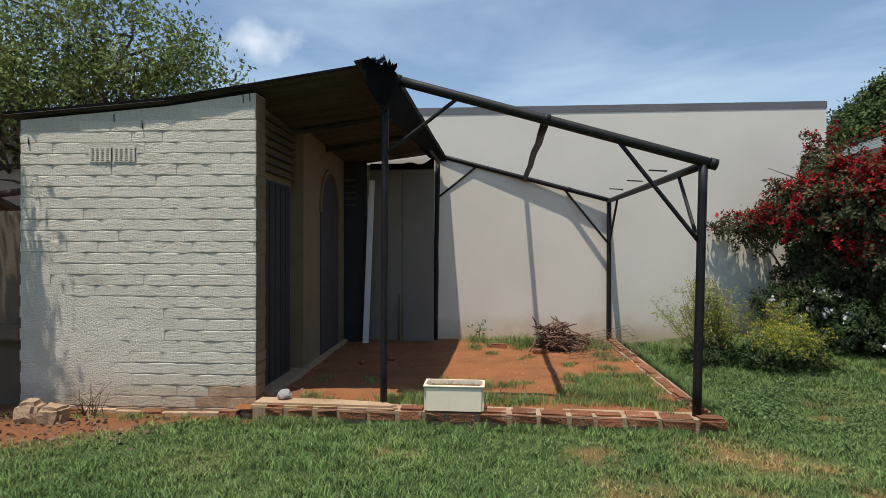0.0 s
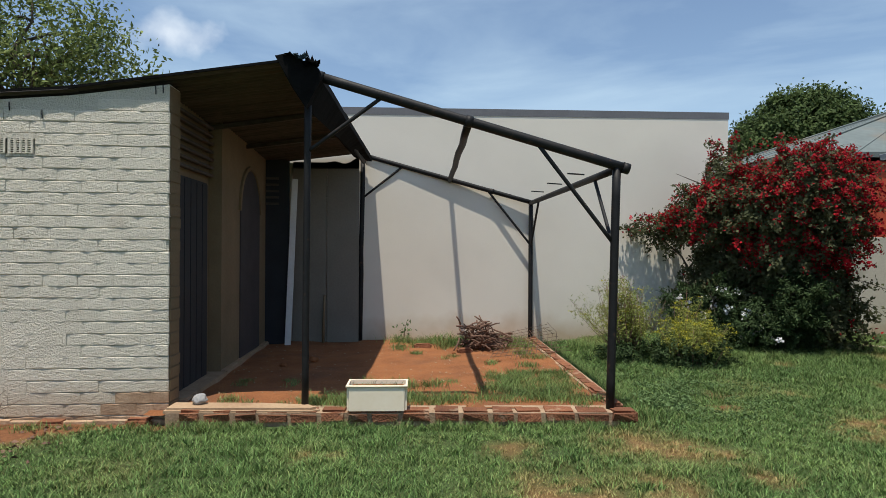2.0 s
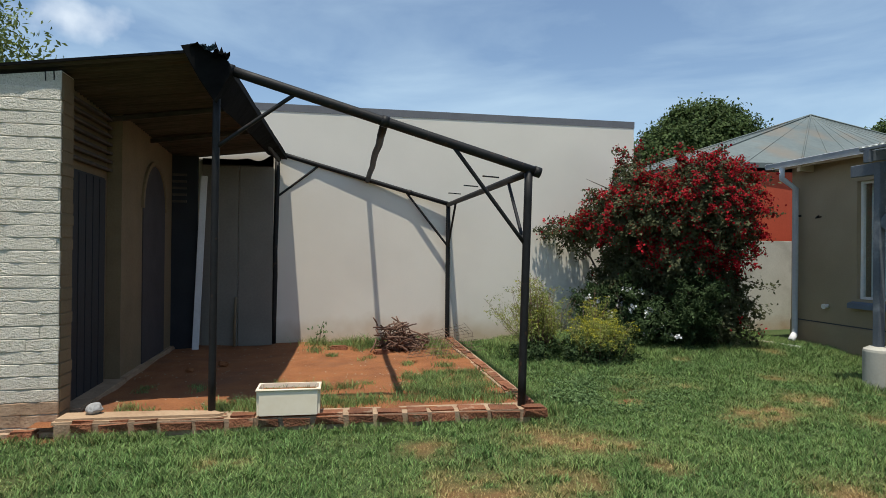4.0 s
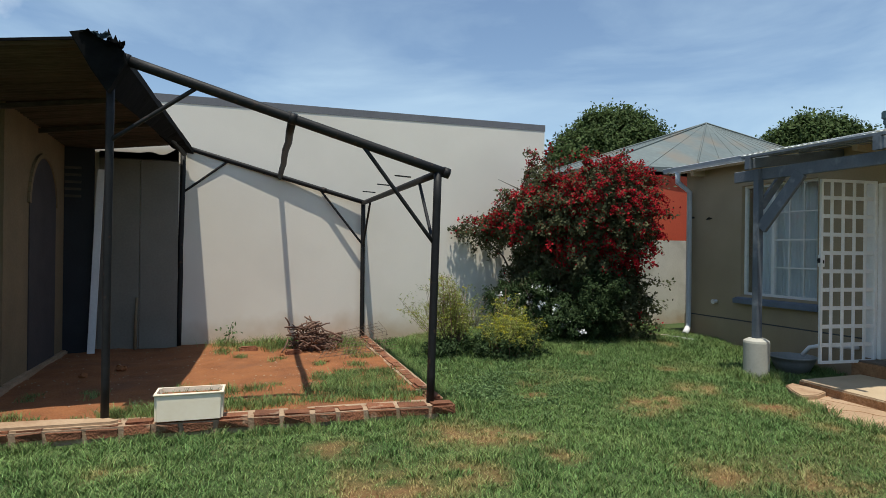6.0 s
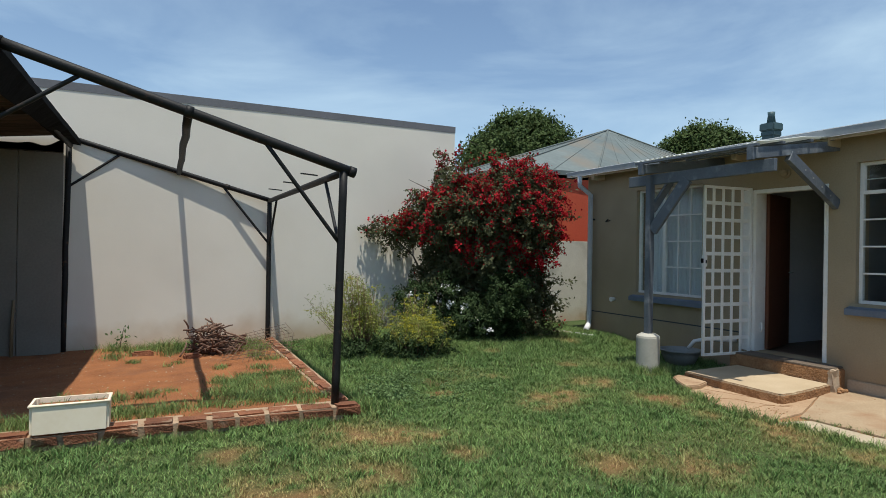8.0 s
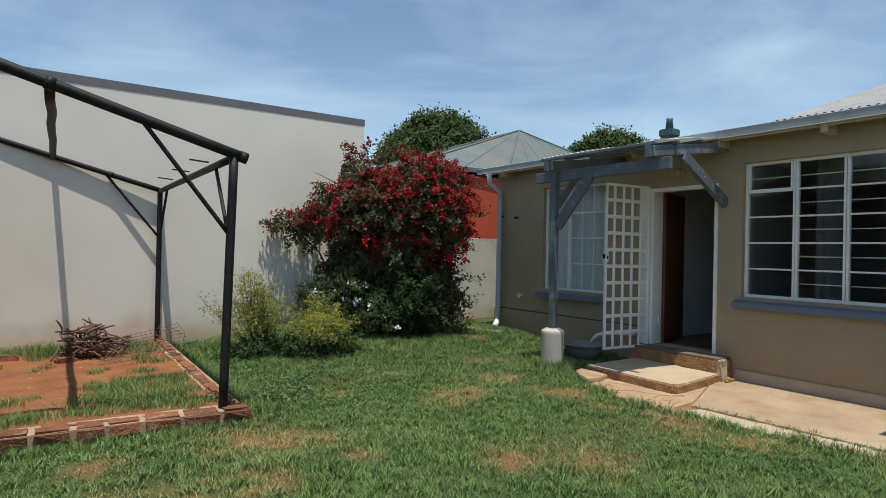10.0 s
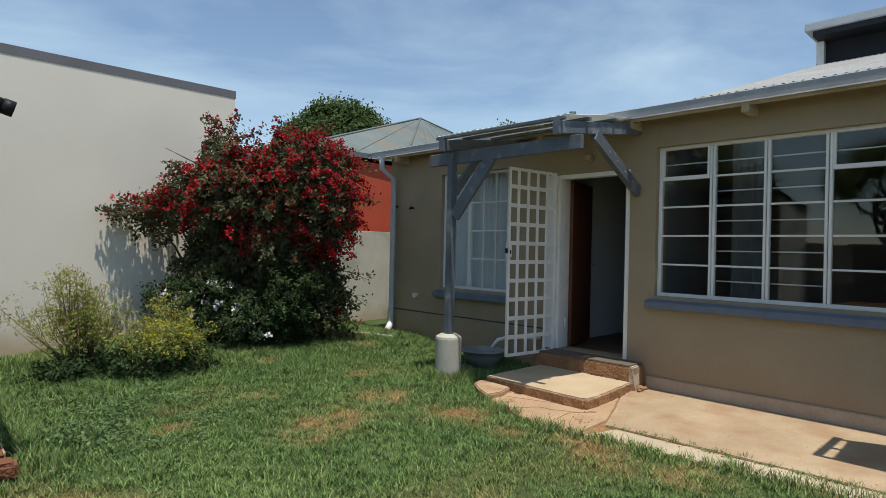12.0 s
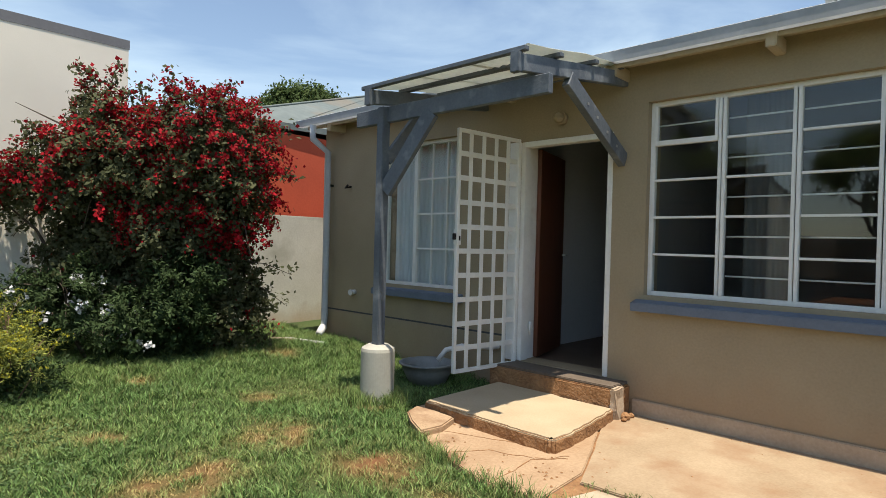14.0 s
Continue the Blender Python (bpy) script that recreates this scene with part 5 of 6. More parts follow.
part("pipe_bracket", beam((X, 7.93, 2.05), (X - 0.08, 7.93, 2.05), 0.03, 0.03), "black_steel", dp)
part("hook", tube([(X, 7.55, 2.02), (X - 0.09, 7.55, 2.0), (X - 0.09, 7.50, 2.03)], 0.012, 6), "black_steel", gut)

# raised lantern behind the ridge
lant = thing("roof_lantern", (13.5, 0, 4.2), "raised clerestory with white corner post and dark glazing above the roof", "clerestory")
part("post", box(12.95, 3.30, 3.6, 13.08, 3.40, 4.78), "white_paint", lant)
part("glazing", box(13.06, -4, 3.6, 13.1, 3.30, 4.70), "dark_door", lant, "dark glazing")
part("end_wall", box(13.1, 3.3, 3.6, 15.3, 3.38, 4.70), "dark_door", lant)
part("roof_slab", box(12.62, -4, 4.78, 15.5, 3.48, 4.90, 0.01), "gutter", lant, "pale grey metal roof edge")
part("soffit", box(12.66, -4, 4.70, 15.4, 3.38, 4.78), "dark_door", lant)


def steel_window(name, hole, columns, rows, sub, recess, label, curtain=False, vents=(), plain=()):
    """A steel window in the east wall: frame, mullions, glazing bars and panes; vents are columns with an opening top light."""
    y0, y1, z0, z1 = hole
    xw = X + recess
    t = thing(name, (xw, (y0 + y1) / 2, z0), label, "window", kind="structure")
    for a0, a1, b0, b1 in ((y0, y0 + 0.035, z0, z1), (y1 - 0.035, y1, z0, z1), (y0 + 0.035, y1 - 0.035, z0, z0 + 0.035), (y0 + 0.035, y1 - 0.035, z1 - 0.035, z1)):
        part("window_frame", box(xw - 0.012, a0, b0, xw + 0.045, a1, b1, 0.004), "white_paint", t)
    ys = [y0 + 0.035 + (y1 - y0 - 0.07) * c for c in columns]
    for c in ys[1:-1]:
        part("mullion", box(xw - 0.016, c - 0.029, z0 + 0.03, xw + 0.04, c - 0.004, z1 - 0.03, 0.004), "white_paint", t)
        part("mullion", box(xw - 0.008, c + 0.004, z0 + 0.03, xw + 0.04, c + 0.029, z1 - 0.03, 0.004), "white_paint", t)
    for i in range(len(ys) - 1):
        a, b = ys[i] + (0.03 if i else 0), ys[i + 1] - (0.03 if i < len(ys) - 2 else 0)
        for k in range(rows):
            zz0, zz1 = z0 + 0.035 + (z1 - z0 - 0.07) * k / rows, z0 + 0.035 + (z1 - z0 - 0.07) * (k + 1) / rows
            pane = part("pane", box(xw + 0.012, a, zz0, xw + 0.016, b, zz1), "glass", t)
            pane.visible_shadow = False
            if k and i not in plain:
                wide = 0.02 if (k == rows - 1 and i in vents) else 0.009
                part("glazing_bar", box(xw - 0.004 - (0.01 if wide > 0.01 else 0), a, zz0 - wide, xw + 0.03, b, zz0 + wide, 0.003), "white_paint", t)
            if sub == "bars" and not (i in vents and k < rows - 1):
                part("burglar_bar", tube([(xw + 0.05, a, (zz0 + zz1) / 2), (xw + 0.05, b, (zz0 + zz1) / 2)], 0.0065, 6), "white_paint", t)
        if sub == "cross" and i not in plain:
            for q in (1, 2):
                yy = a + (b - a) * q / 3
                part("glazing_bar", box(xw - 0.002, yy - 0.007, z0 + 0.035, xw + 0.028, yy + 0.007, z1 - 0.035), "white_paint", t)
        if i in vents:
            zt = z0 + 0.035 + (z1 - z0 - 0.07) * (rows - 1) / rows
            for c in (a, b - 0.02):
                part("vent_frame", box(xw - 0.018, c, zt, xw + 0.02, c + 0.02, z1 - 0.035), "white_paint", t)
    sill = part("window_sill", slab([(X - 0.085, y0 - 0.07), (xw + 0.05, y0 - 0.07), (xw + 0.05, y1 + 0.07), (X - 0.085, y1 + 0.07)], z0 - 0.125, z0 - 0.008, 0.008), "blue_sill", t, "blue-grey painted sill")
    for v in sill.data.vertices:
        if v.co.x + xw < X and v.co.z > -0.05:
            v.co.z -= 0.045
    if curtain:
        verts, faces = [], []
        n = 120
        for i in range(n + 1):
            y = y0 + (y1 - y0) * i / n
            for zz in (z0 - 0.05, z1 + 0.05):
                verts.append((xw + 0.16 + 0.018 * math.sin(i * 0.9) + 0.008 * math.sin(i * 2.3), y, zz))
        for i in range(n):
            faces.append((2 * i, 2 * i + 2, 2 * i + 3, 2 * i + 1))
        cu = thing("curtain", (xw + 0.16, (y0 + y1) / 2, z0), "thin white gathered curtain hanging behind the window", "curtain")
        part("cloth", (verts, [], faces), "curtain", cu, smooth=True)
    return t


steel_window("window_1", W1, (0, 0.6, 1), 4, "cross", 0.07, "white steel cottage-pane window with a blue-grey sill", curtain=True, plain=(1,))
steel_window("window_2", W2, (0, 0.255, 0.5, 0.745, 1), 5, "bars", 0.07, "wide white steel window with burglar bars and a blue-grey sill", vents=(0, 3))
cu = thing("curtain", (X + 0.35, 2.75, 1.0), "thin net curtain drawn to one side behind the wide window, darkened for the dim room", "curtain")
verts, faces = [], []
for i in range(41):
    for zz in (0.25, 2.66):
        verts.append((X + 0.36 + 0.008 * math.sin(i * 0.8), 2.75 + 0.35 * i / 40, zz))
for i in range(40):
    faces.append((2 * i, 2 * i + 2, 2 * i + 3, 2 * i + 1))
part("cloth", (verts, [], faces), "dim_curtain", cu, smooth=True)

# doorway, brown door and trellis gate
door = thing("door_1", (X + 0.1, 4.9, 0.26), "open varnished brown door in a white frame", "door", kind="structure")
for a in ((X - 0.012, 4.02, 0.26, X + 0.10, 4.065, 2.31), (X - 0.012, 4.905, 0.26, X + 0.10, 4.95, 2.31), (X - 0.012, 4.065, 2.262, X + 0.10, 4.905, 2.31)):
    part("door_frame", box(*a, 0.005), "white_paint", door, "white painted door frame")
part("reveal", box(X + 0.10, 4.93, 0.26, X + 0.25, 4.949, 2.31), "white_paint", door, "white painted reveal")
leaf = part("door_leaf", beam((X + 0.22, 4.90, 1.27), (X + 0.96, 5.10, 1.27), 0.042, 2.0, 0.004), "brown_door", door, "varnished brown wooden door")
part("door_handle", tube([(X + 0.90, 5.05, 1.25), (X + 0.91, 5.0, 1.25), (X + 0.81, 4.97, 1.25)], 0.009, 8), "gutter", leaf, "steel lever handle")
part("hinge", tube([(X + 0.1, 4.885, 0.5), (X + 0.1, 4.885, 0.62)], 0.012, 8), "white_paint", door)

gate = thing("trellis_gate", (X - 0.02, 4.95, 0.23), "white steel trellis security gate standing open", "gate")
GA, GB = Vector((X - 0.03, 4.96, 0)), Vector((7.69, 5.045, 0))
gd = (GB - GA)


def gp(f, z):
    p = GA + gd * f
    return (p.x, p.y, z)


G0, G1 = 0.225, 2.335
for f in (0.016, 0.984):
    part("stile", beam(gp(f, G0), gp(f, G1), 0.032, 0.03, 0.003, up=gd), "white_paint", gate)
for z_ in (G0 + 0.015, G1 - 0.015):
    part("rail", beam(gp(0.03, z_), gp(0.97, z_), 0.03, 0.032, 0.003), "white_paint", gate)
for k in range(1, 5):
    f = k / 5
    part("upright", beam(gp(f, G0 + 0.03), gp(f, G1 - 0.03), 0.042, 0.01, 0.002, up=gd.cross(Vector((0, 0, 1)))), "white_paint", gate)
for k in range(1, 10):
    z_ = G0 + (G1 - G0) * k / 10
    off = gd.normalized().cross(Vector((0, 0, 1))) * 0.008
    part("cross_strip", beam(Vector(gp(0.03, z_)) + off, Vector(gp(0.97, z_)) + off, 0.008, 0.045, 0.002), "white_paint", gate)
lock = part("lock_box", box(7.685, 5.02, 1.33, 7.735, 5.07, 1.47, 0.005), "white_paint", gate, "white lock box")
part("keyhole", box(7.70, 5.014, 1.37, 7.715, 5.02, 1.41), "black_steel", lock)
part("latch", box(7.655, 5.035, 1.375, 7.685, 5.055, 1.43, 0.003), "black_steel", gate, "dark latch tongue")
part("hinge", tube([(X - 0.02, 4.965, 0.5), (X - 0.02, 4.965, 0.6)], 0.014, 8), "white_paint", gate)
part("hinge", tube([(X - 0.02, 4.965, 1.95), (X - 0.02, 4.965, 2.05)], 0.014, 8), "white_paint", gate)
part("jamb_panel", box(X - 0.035, 4.952, 0.26, X - 0.003, 5.07, 2.31, 0.004), "white_paint", gate, "white painted gate jamb")

lamp = thing("bulkhead_lamp", (X, 4.52, 2.47), "small round brown bulkhead lamp on the wall over the door", "lamp")
part("base", tube([(X, 4.52, 2.48), (X - 0.05, 4.52, 2.48)], 0.055, 14), "house_wall", lamp)
part("globe", tube([(X - 0.05, 4.52, 2.48), (X - 0.075, 4.52, 2.478), (X - 0.11, 4.52, 2.47), (X - 0.125, 4.52, 2.465)], [0.04, 0.045, 0.03, 0.012], 14), "house_wall", lamp)

# ---------------------------------------------------------------- pergola over the door
per = thing("door_pergola", (7.2, 5.45, 0.05), "blue-grey painted timber pergola with weathered plastic sheets over the door", "pergola")
POST = (7.17, 5.42)
part("post", box(POST[0] - 0.04, POST[1] - 0.04, 0.45, POST[0] + 0.04, POST[1] + 0.04, 2.46, 0.006), "blue_grey", per)
part("post_base", lathe((7.18, 5.43), [(0.14, 0.0), (0.143, 0.43), (0.137, 0.455), (0.085, 0.485)], 48), "cement_base", per, "round cement base")
RY0, RY1 = 5.40, 3.93
part("front_beam", beam((7.20, 5.79, 2.40), (7.20, 3.80, 2.40), 0.05, 0.13, 0.005), "blue_grey", per)
for yy in (RY0, RY1):
    part("rafter", beam((7.02, yy, 2.515), (X, yy, 2.725), 0.05, 0.115, 0.005), "blue_grey", per)
    part("rafter_tip", box(6.97, yy - 0.035, 2.445, 7.015, yy + 0.035, 2.575, 0.004), "blue_grey", per)
for xx in (7.01, 7.42, 7.9, 8.3):
    part("batten", beam((xx, 5.50, 2.592 + 0.143 * (xx - 7.0)), (xx, 3.86, 2.592 + 0.143 * (xx - 7.0)), 0.045, 0.032, 0.004), "blue_grey", per)
part("knee_brace", beam((7.165, 5.37, 1.76), (7.195, 4.88, 2.36), 0.045, 0.135, 0.004), "blue_grey", per)
part("knee_brace", beam((7.20, 5.41, 2.02), (7.60, 5.41, 2.50), 0.045, 0.09, 0.004), "blue_grey", per)
WB0, WB1 = Vector((X - 0.005, 3.93, 2.06)), Vector((7.60, 3.93, 2.54))
part("wall_brace", beam(WB0, WB1, 0.06, 0.12, 0.004), "blue_grey", per)
for f in (0.2, 0.38, 0.56, 0.72):
    p = WB0.lerp(WB1, f)
    part("staple", box(p.x - 0.012, p.y - 0.034, p.z - 0.012, p.x + 0.012, p.y - 0.026, p.z + 0.008), "zinc", per)
for k in range(3):
    y0_ = 3.88 + k * 0.56
    part("plastic_sheet", wavy_sheet((7.06, y0_, 2.632 + 0.003 * (k % 2)), (0, 0.58, 0), (1.41, 0, 0.2016), 0.076, 0.006, 0.002, 8, 0.025), "poly", per, "weathered translucent plastic sheet")

# added awning, never in view, that casts the ladder-shaped shadow on the paving
aw = thing("unseen_awning", (7.7, 0.3, 2.2), "unseen timber awning on posts, added to cast the shadow on the paving", "awning")
for yy in (-1.4, 1.0):
    part("post", box(7.20, yy - 0.04, -0.02, 7.28, yy + 0.04, 2.3, 0.006), "blue_grey", aw)
part("shade_board", slab([(7.22, -1.5), (7.92, -1.5), (7.90, 1.2), (7.82, 1.40), (7.24, 1.38)], 2.30, 2.33), "blue_grey", aw)
for xx in (7.22, 7.49, 7.78):
    part("rafter", box(xx, -1.5, 2.25, xx + 0.04, 1.455, 2.298), "blue_grey", aw)
part("end_batten", box(7.22, 1.455, 2.26, 7.84, 1.50, 2.34), "blue_grey", aw)

# ---------------------------------------------------------------- steps and paving
pv = thing("paving", (7.6, 2.0, 0), "cracked sandy concrete paving along the house", "paving", kind="structure")
rp = random.Random(4)


def jag(p, q, n, amp):
    p, q = Vector((*p, 0)), Vector((*q, 0))
    return [tuple((p.lerp(q, i / n) + Vector((amp * noise.noise(Vector((p.x + i * 3.1, q.y, 0))), amp * noise.noise(Vector((p.y + i * 2.7, q.x, 5))), 0)))[:2]) for i in range(n)]


main = jag((6.93, 3.35), (6.99, 2.0), 14, 0.03) + jag((6.99, 2.0), (7.1, HY0), 10, 0.02) + [(7.1, HY0), (X - 0.02, HY0), (X - 0.02, 3.83), (8.1, 3.83)] + jag((8.1, 3.83), (6.93, 3.35), 8, 0.02)
part("concrete_slab", slab(main, -0.1, 0.006, 0.006), "paving", pv, "sandy concrete slab")
strip = jag((6.60, 3.33), (6.78, 1.6), 14, 0.02) + jag((6.78, 1.6), (6.92, HY0), 10, 0.02) + [(6.92, HY0), (7.085, HY0)] + jag((7.085, HY0), (6.975, 2.0), 10, 0.02)[1:] + jag((6.972, 2.0), (6.905, 3.33), 14, 0.03)
part("concrete_slab", slab(strip, -0.1, 0.0, 0.006), "strip", pv, "pale outer concrete strip")
apron = jag((6.56, 3.38), (6.53, 3.7), 5, 0.02) + jag((6.53, 3.7), (6.68, 4.25), 7, 0.02) + jag((6.68, 4.25), (7.12, 4.98), 8, 0.03) + [(7.3, 5.1), (X - 0.03, 5.04), (X - 0.03, 3.9), (8.05, 3.835)] + jag((8.05, 3.825), (6.92, 3.36), 8, 0.02)
part("concrete_slab", slab(apron, -0.1, 0.002, 0.006), "apron", pv, "cracked reddish concrete apron")
part("dirt_bed", slab([(6.62, 3.6), (6.7, 2.5), (6.95, HY0), (X - 0.04, HY0), (X - 0.04, 5.0), (7.3, 5.0), (6.75, 4.2)], -0.11, -0.012), "step_side", pv, "brown dirt in the joints")
bm = bmesh.new()
for path in (((6.6, 3.7), (7.0, 3.75), (7.25, 3.62)), ((6.72, 4.2), (6.95, 4.05), (7.05, 3.75), (7.2, 3.6)), ((6.95, 4.7), (7.1, 4.3), (7.2, 4.0))):
    for p, q in zip(path, path[1:]):
        seg_ = jag(p, q, 8, 0.03) + [q]
        for u, v in zip(seg_, seg_[1:]):
            beam((*u, 0.0035), (*v, 0.0035), rp.uniform(0.003, 0.010), 0.002, bm=bm)
part("crack", bm, "step_side", pv, "dark dirt-filled crack", kind="stuff")

pc_v, pc_f = [], []
for k in range(150):
    if k % 3 == 0:
        px, py = rp.uniform(6.65, 7.25), rp.uniform(3.3, 4.7)
    else:
        py = rp.uniform(1.0, 3.7)
        px = rp.choice((6.96 + rp.gauss(0, 0.06), X - 0.05 - abs(rp.gauss(0, 0.08)), rp.uniform(6.8, 8.4)))
    ps, o_ = rp.uniform(0.004, 0.012), len(pc_v)
    pz = 0.004
    pc_v += [(px + ps * rp.uniform(0.7, 1.5), py, pz), (px, py + ps * rp.uniform(0.7, 1.5), pz), (px - ps, py, pz), (px, py - ps, pz), (px, py, pz + ps * 0.7)]
    pc_f += [(o_, o_ + 1, o_ + 4), (o_ + 1, o_ + 2, o_ + 4), (o_ + 2, o_ + 3, o_ + 4), (o_ + 3, o_, o_ + 4)]
part("paving_crumbs", (pc_v, [], pc_f), "step_side", None, "brown crumbs and grit scattered over the paving", "stuff", "grit")

st = thing("door_step", (7.7, 4.3, 0.0), "worn sandy concrete step slab with crumbling brown edges", "step", kind="structure")
outline = [(7.26, 4.93), (7.23, 4.55), (7.205, 4.1), (7.19, 3.77), (7.205, 3.715), (7.26, 3.70), (7.7, 3.73), (8.18, 3.80), (8.22, 4.95)]
outline = [q for p0, p1 in zip(outline, outline[1:]) for q in jag(p0, p1, 8, 0.022)] + [outline[-1]]
bm = slab(outline, 0.0, 0.092, 0.012)
part("step_body", bm, "step_side", st, "crumbling brown step edge")
part("broken_slab", slab([(6.80, 4.52), (6.92, 4.74), (7.06, 4.93), (7.22, 4.99), (7.235, 4.8), (7.21, 4.58), (7.0, 4.5)], 0.0, 0.05, 0.01), "apron", st, "broken reddish cement slab")
cx_, cy_ = 7.7, 4.35
part("step_top", slab([(cx_ + (x - cx_) * 0.992 + 0.012 * noise.noise(Vector((x * 9, y * 9, 2))), cy_ + (y - cy_) * 0.994 + 0.012 * noise.noise(Vector((x * 9, y * 9, 8)))) for x, y in outline], 0.08, 0.099, 0.01), "step", st, "worn sandy step surface")
part("riser", box(8.20, 3.815, 0.0, X + 0.0, 5.05, 0.235, 0.012), "step_side", st, "brown brick riser")
part("threshold", box(8.215, 3.84, 0.235, X + 0.1, 4.98, 0.255, 0.006), "step_dark", st, "dark worn threshold")
bm = box(8.185, 3.785, 0.0, 8.33, 3.84, 0.25, 0.012)
bmesh.ops.subdivide_edges(bm, edges=bm.edges[:], cuts=2, use_grid_fill=True)
for v in bm.verts:
    v.co += Vector([0.022 * noise.noise(v.co * 16 + Vector((i * 7, 0, 0))) for i in range(3)])
part("crumbled_end", bm, "plinth", st, "crumbled pale mortar end of the riser")
for k, (x, y, r) in enumerate(((8.28, 3.745, 0.035), (8.36, 3.74, 0.025), (8.22, 3.73, 0.02))):
    rock("rubble", (x, y, 0.005), r, "step_side", "small brown crumb of broken step edge", "rubble", k + 20)

# basin and pipe under the window, pipes on the ground, tap
bs = thing("grey_basin", (7.97, 5.62, 0.06), "round grey plastic basin standing in the grass under the window", "basin")
bm = lathe((7.97, 5.62), [(0.17, 0.0), (0.235, 0.13), (0.255, 0.185), (0.275, 0.19), (0.275, 0.205), (0.245, 0.205), (0.22, 0.13), (0.16, 0.05)])
part("bowl", bm, "bin", bs, smooth=True)
pp = thing("drain_pipe", (8.2, 5.6, 0.3), "bent white plastic waste pipe ending over the basin", "pipe")
part("pipe", tube([(X - 0.03, 5.15, 0.36), (8.35, 5.2, 0.36), (8.16, 5.36, 0.37), (8.06, 5.47, 0.33), (8.02, 5.53, 0.23)], 0.024, 10), "white_plank", pp)
for k, (a, b) in enumerate((((7.85, 7.94, 0.135), (8.06, 7.43, 0.125)), ((7.68, 8.05, 0.14), (7.95, 7.75, 0.13)))):
    q = thing("loose_pipe", a, "short white plastic pipe lying in the grass", "pipe", "loose pipes")
    part("pipe", tube([a, b], 0.026, 10), "white_plank" if k == 0 else "plinth", q)
vp = thing("wall_vent_pipe", (X, 7.42, 0.72), "small white vent pipe stub on the wall", "pipe stub")
part("stub", tube([(X, 7.42, 0.72), (X - 0.07, 7.42, 0.715)], 0.03, 12), "white_plank", vp)
part("rim", tube([(X - 0.06, 7.42, 0.716), (X - 0.08, 7.42, 0.714)], 0.037, 12), "white_plank", vp)

# ---------------------------------------------------------------- boundaries and neighbours
fy = back_wall_y(6.5)
structure("wall_boundary", box(6.48, fy, -0.1, 16.0, fy + 0.2, 1.70, 0.01), "concrete", "weathered grey concrete boundary wall", "wall")
structure("wall_garden_left", box(-9.0, 5.45, -0.1, -2.89, 5.65, 1.82, 0.01), "brown_wall", "brown plastered garden wall beside the shed", "wall")
structure("trim_garden_ledge", box(-9.0, 5.30, 0.62, -2.89, 5.45, 0.76, 0.02), "brown_wall", "rough ledge along the garden wall", "ledge")
structure("wall_south", box(-9.0, -9.2, -0.1, X, -9.0, 1.9), "brown_wall", "plain garden wall behind the lawn", "wall")
structure("wall_west", box(-9.2, -9.2, -0.1, -9.0, 5.65, 1.9), "brown_wall", "plain garden wall at the far side of the lawn", "wall")

nb = thing("neighbour_house", (13, 12.5, 0), "red painted neighbouring house with a faded green hipped iron roof", "house")
NX0, NX1, NY0, NY1, NZ = 8.1, 17.5, 9.86, 13.8, 3.02
part("wall", box(NX0, NY0, 0, NX1, NY1, NZ), "red_wall", nb, "red painted wall")
ridge = Vector((13.6, 13.2, 5.05))
eaves = [(7.9, 9.84, NZ + 0.13), (10.2, 9.78, NZ + 0.17), (19.0, 11.0, NZ + 0.17), (19.0, 16.5, NZ + 0.17), (7.9, 14.0, NZ + 0.15)]
bm = bmesh.new()
ring = [bm.verts.new(p) for p in eaves]
tip_ = bm.verts.new(ridge)
for i in range(5):
    bm.faces.new((ring[i], ring[(i + 1) % 5], tip_))
bm.faces.new(ring[::-1])
part("roof", bm, "green_roof", nb, "faded green corrugated iron roof")
for i in range(5):
    part("fascia", beam(Vector(eaves[i]) - Vector((0, 0, 0.05)), Vector(eaves[(i + 1) % 5]) - Vector((0, 0, 0.05)), 0.03, 0.09), "green_roof", nb)
    part("hip_cap", tube([Vector(eaves[i]) + Vector((0, 0, 0.01)), ridge + Vector((0, 0, 0.02))], 0.02, 8), "green_roof", nb)
    a, b = Vector(eaves[i]), Vector(eaves[(i + 1) % 5])
    for k in range(1, int((b - a).length / 0.8)):
        q = a.lerp(b, k / int((b - a).length / 0.8))
        part("sheet_seam", tube([q + Vector((0, 0, 0.012)), q.lerp(ridge, 0.93) + Vector((0, 0, 0.002))], 0.004, 5), "green_roof", nb)

ch = thing("far_chimney", (17.6, 10.2, 3), "teal painted chimney on a house behind", "chimney")
CX_, CY_ = 17.2, 10.6
part("stack", box(CX_ - 0.16, CY_ - 0.16, 2.0, CX_ + 0.16, CY_ + 0.16, 4.95), "teal", ch)
part("cap", box(CX_ - 0.22, CY_ - 0.22, 4.95, CX_ + 0.22, CY_ + 0.22, 5.17, 0.03), "teal", ch)
part("cap", box(CX_ - 0.19, CY_ - 0.19, 4.81, CX_ + 0.19, CY_ + 0.19, 4.95, 0.02), "teal", ch)
part("pot", tube([(CX_, CY_, 5.17), (CX_, CY_, 5.41), (CX_, CY_, 5.49)], [0.12, 0.09, 0.10], 12), "teal", ch)

# ---------------------------------------------------------------- planting


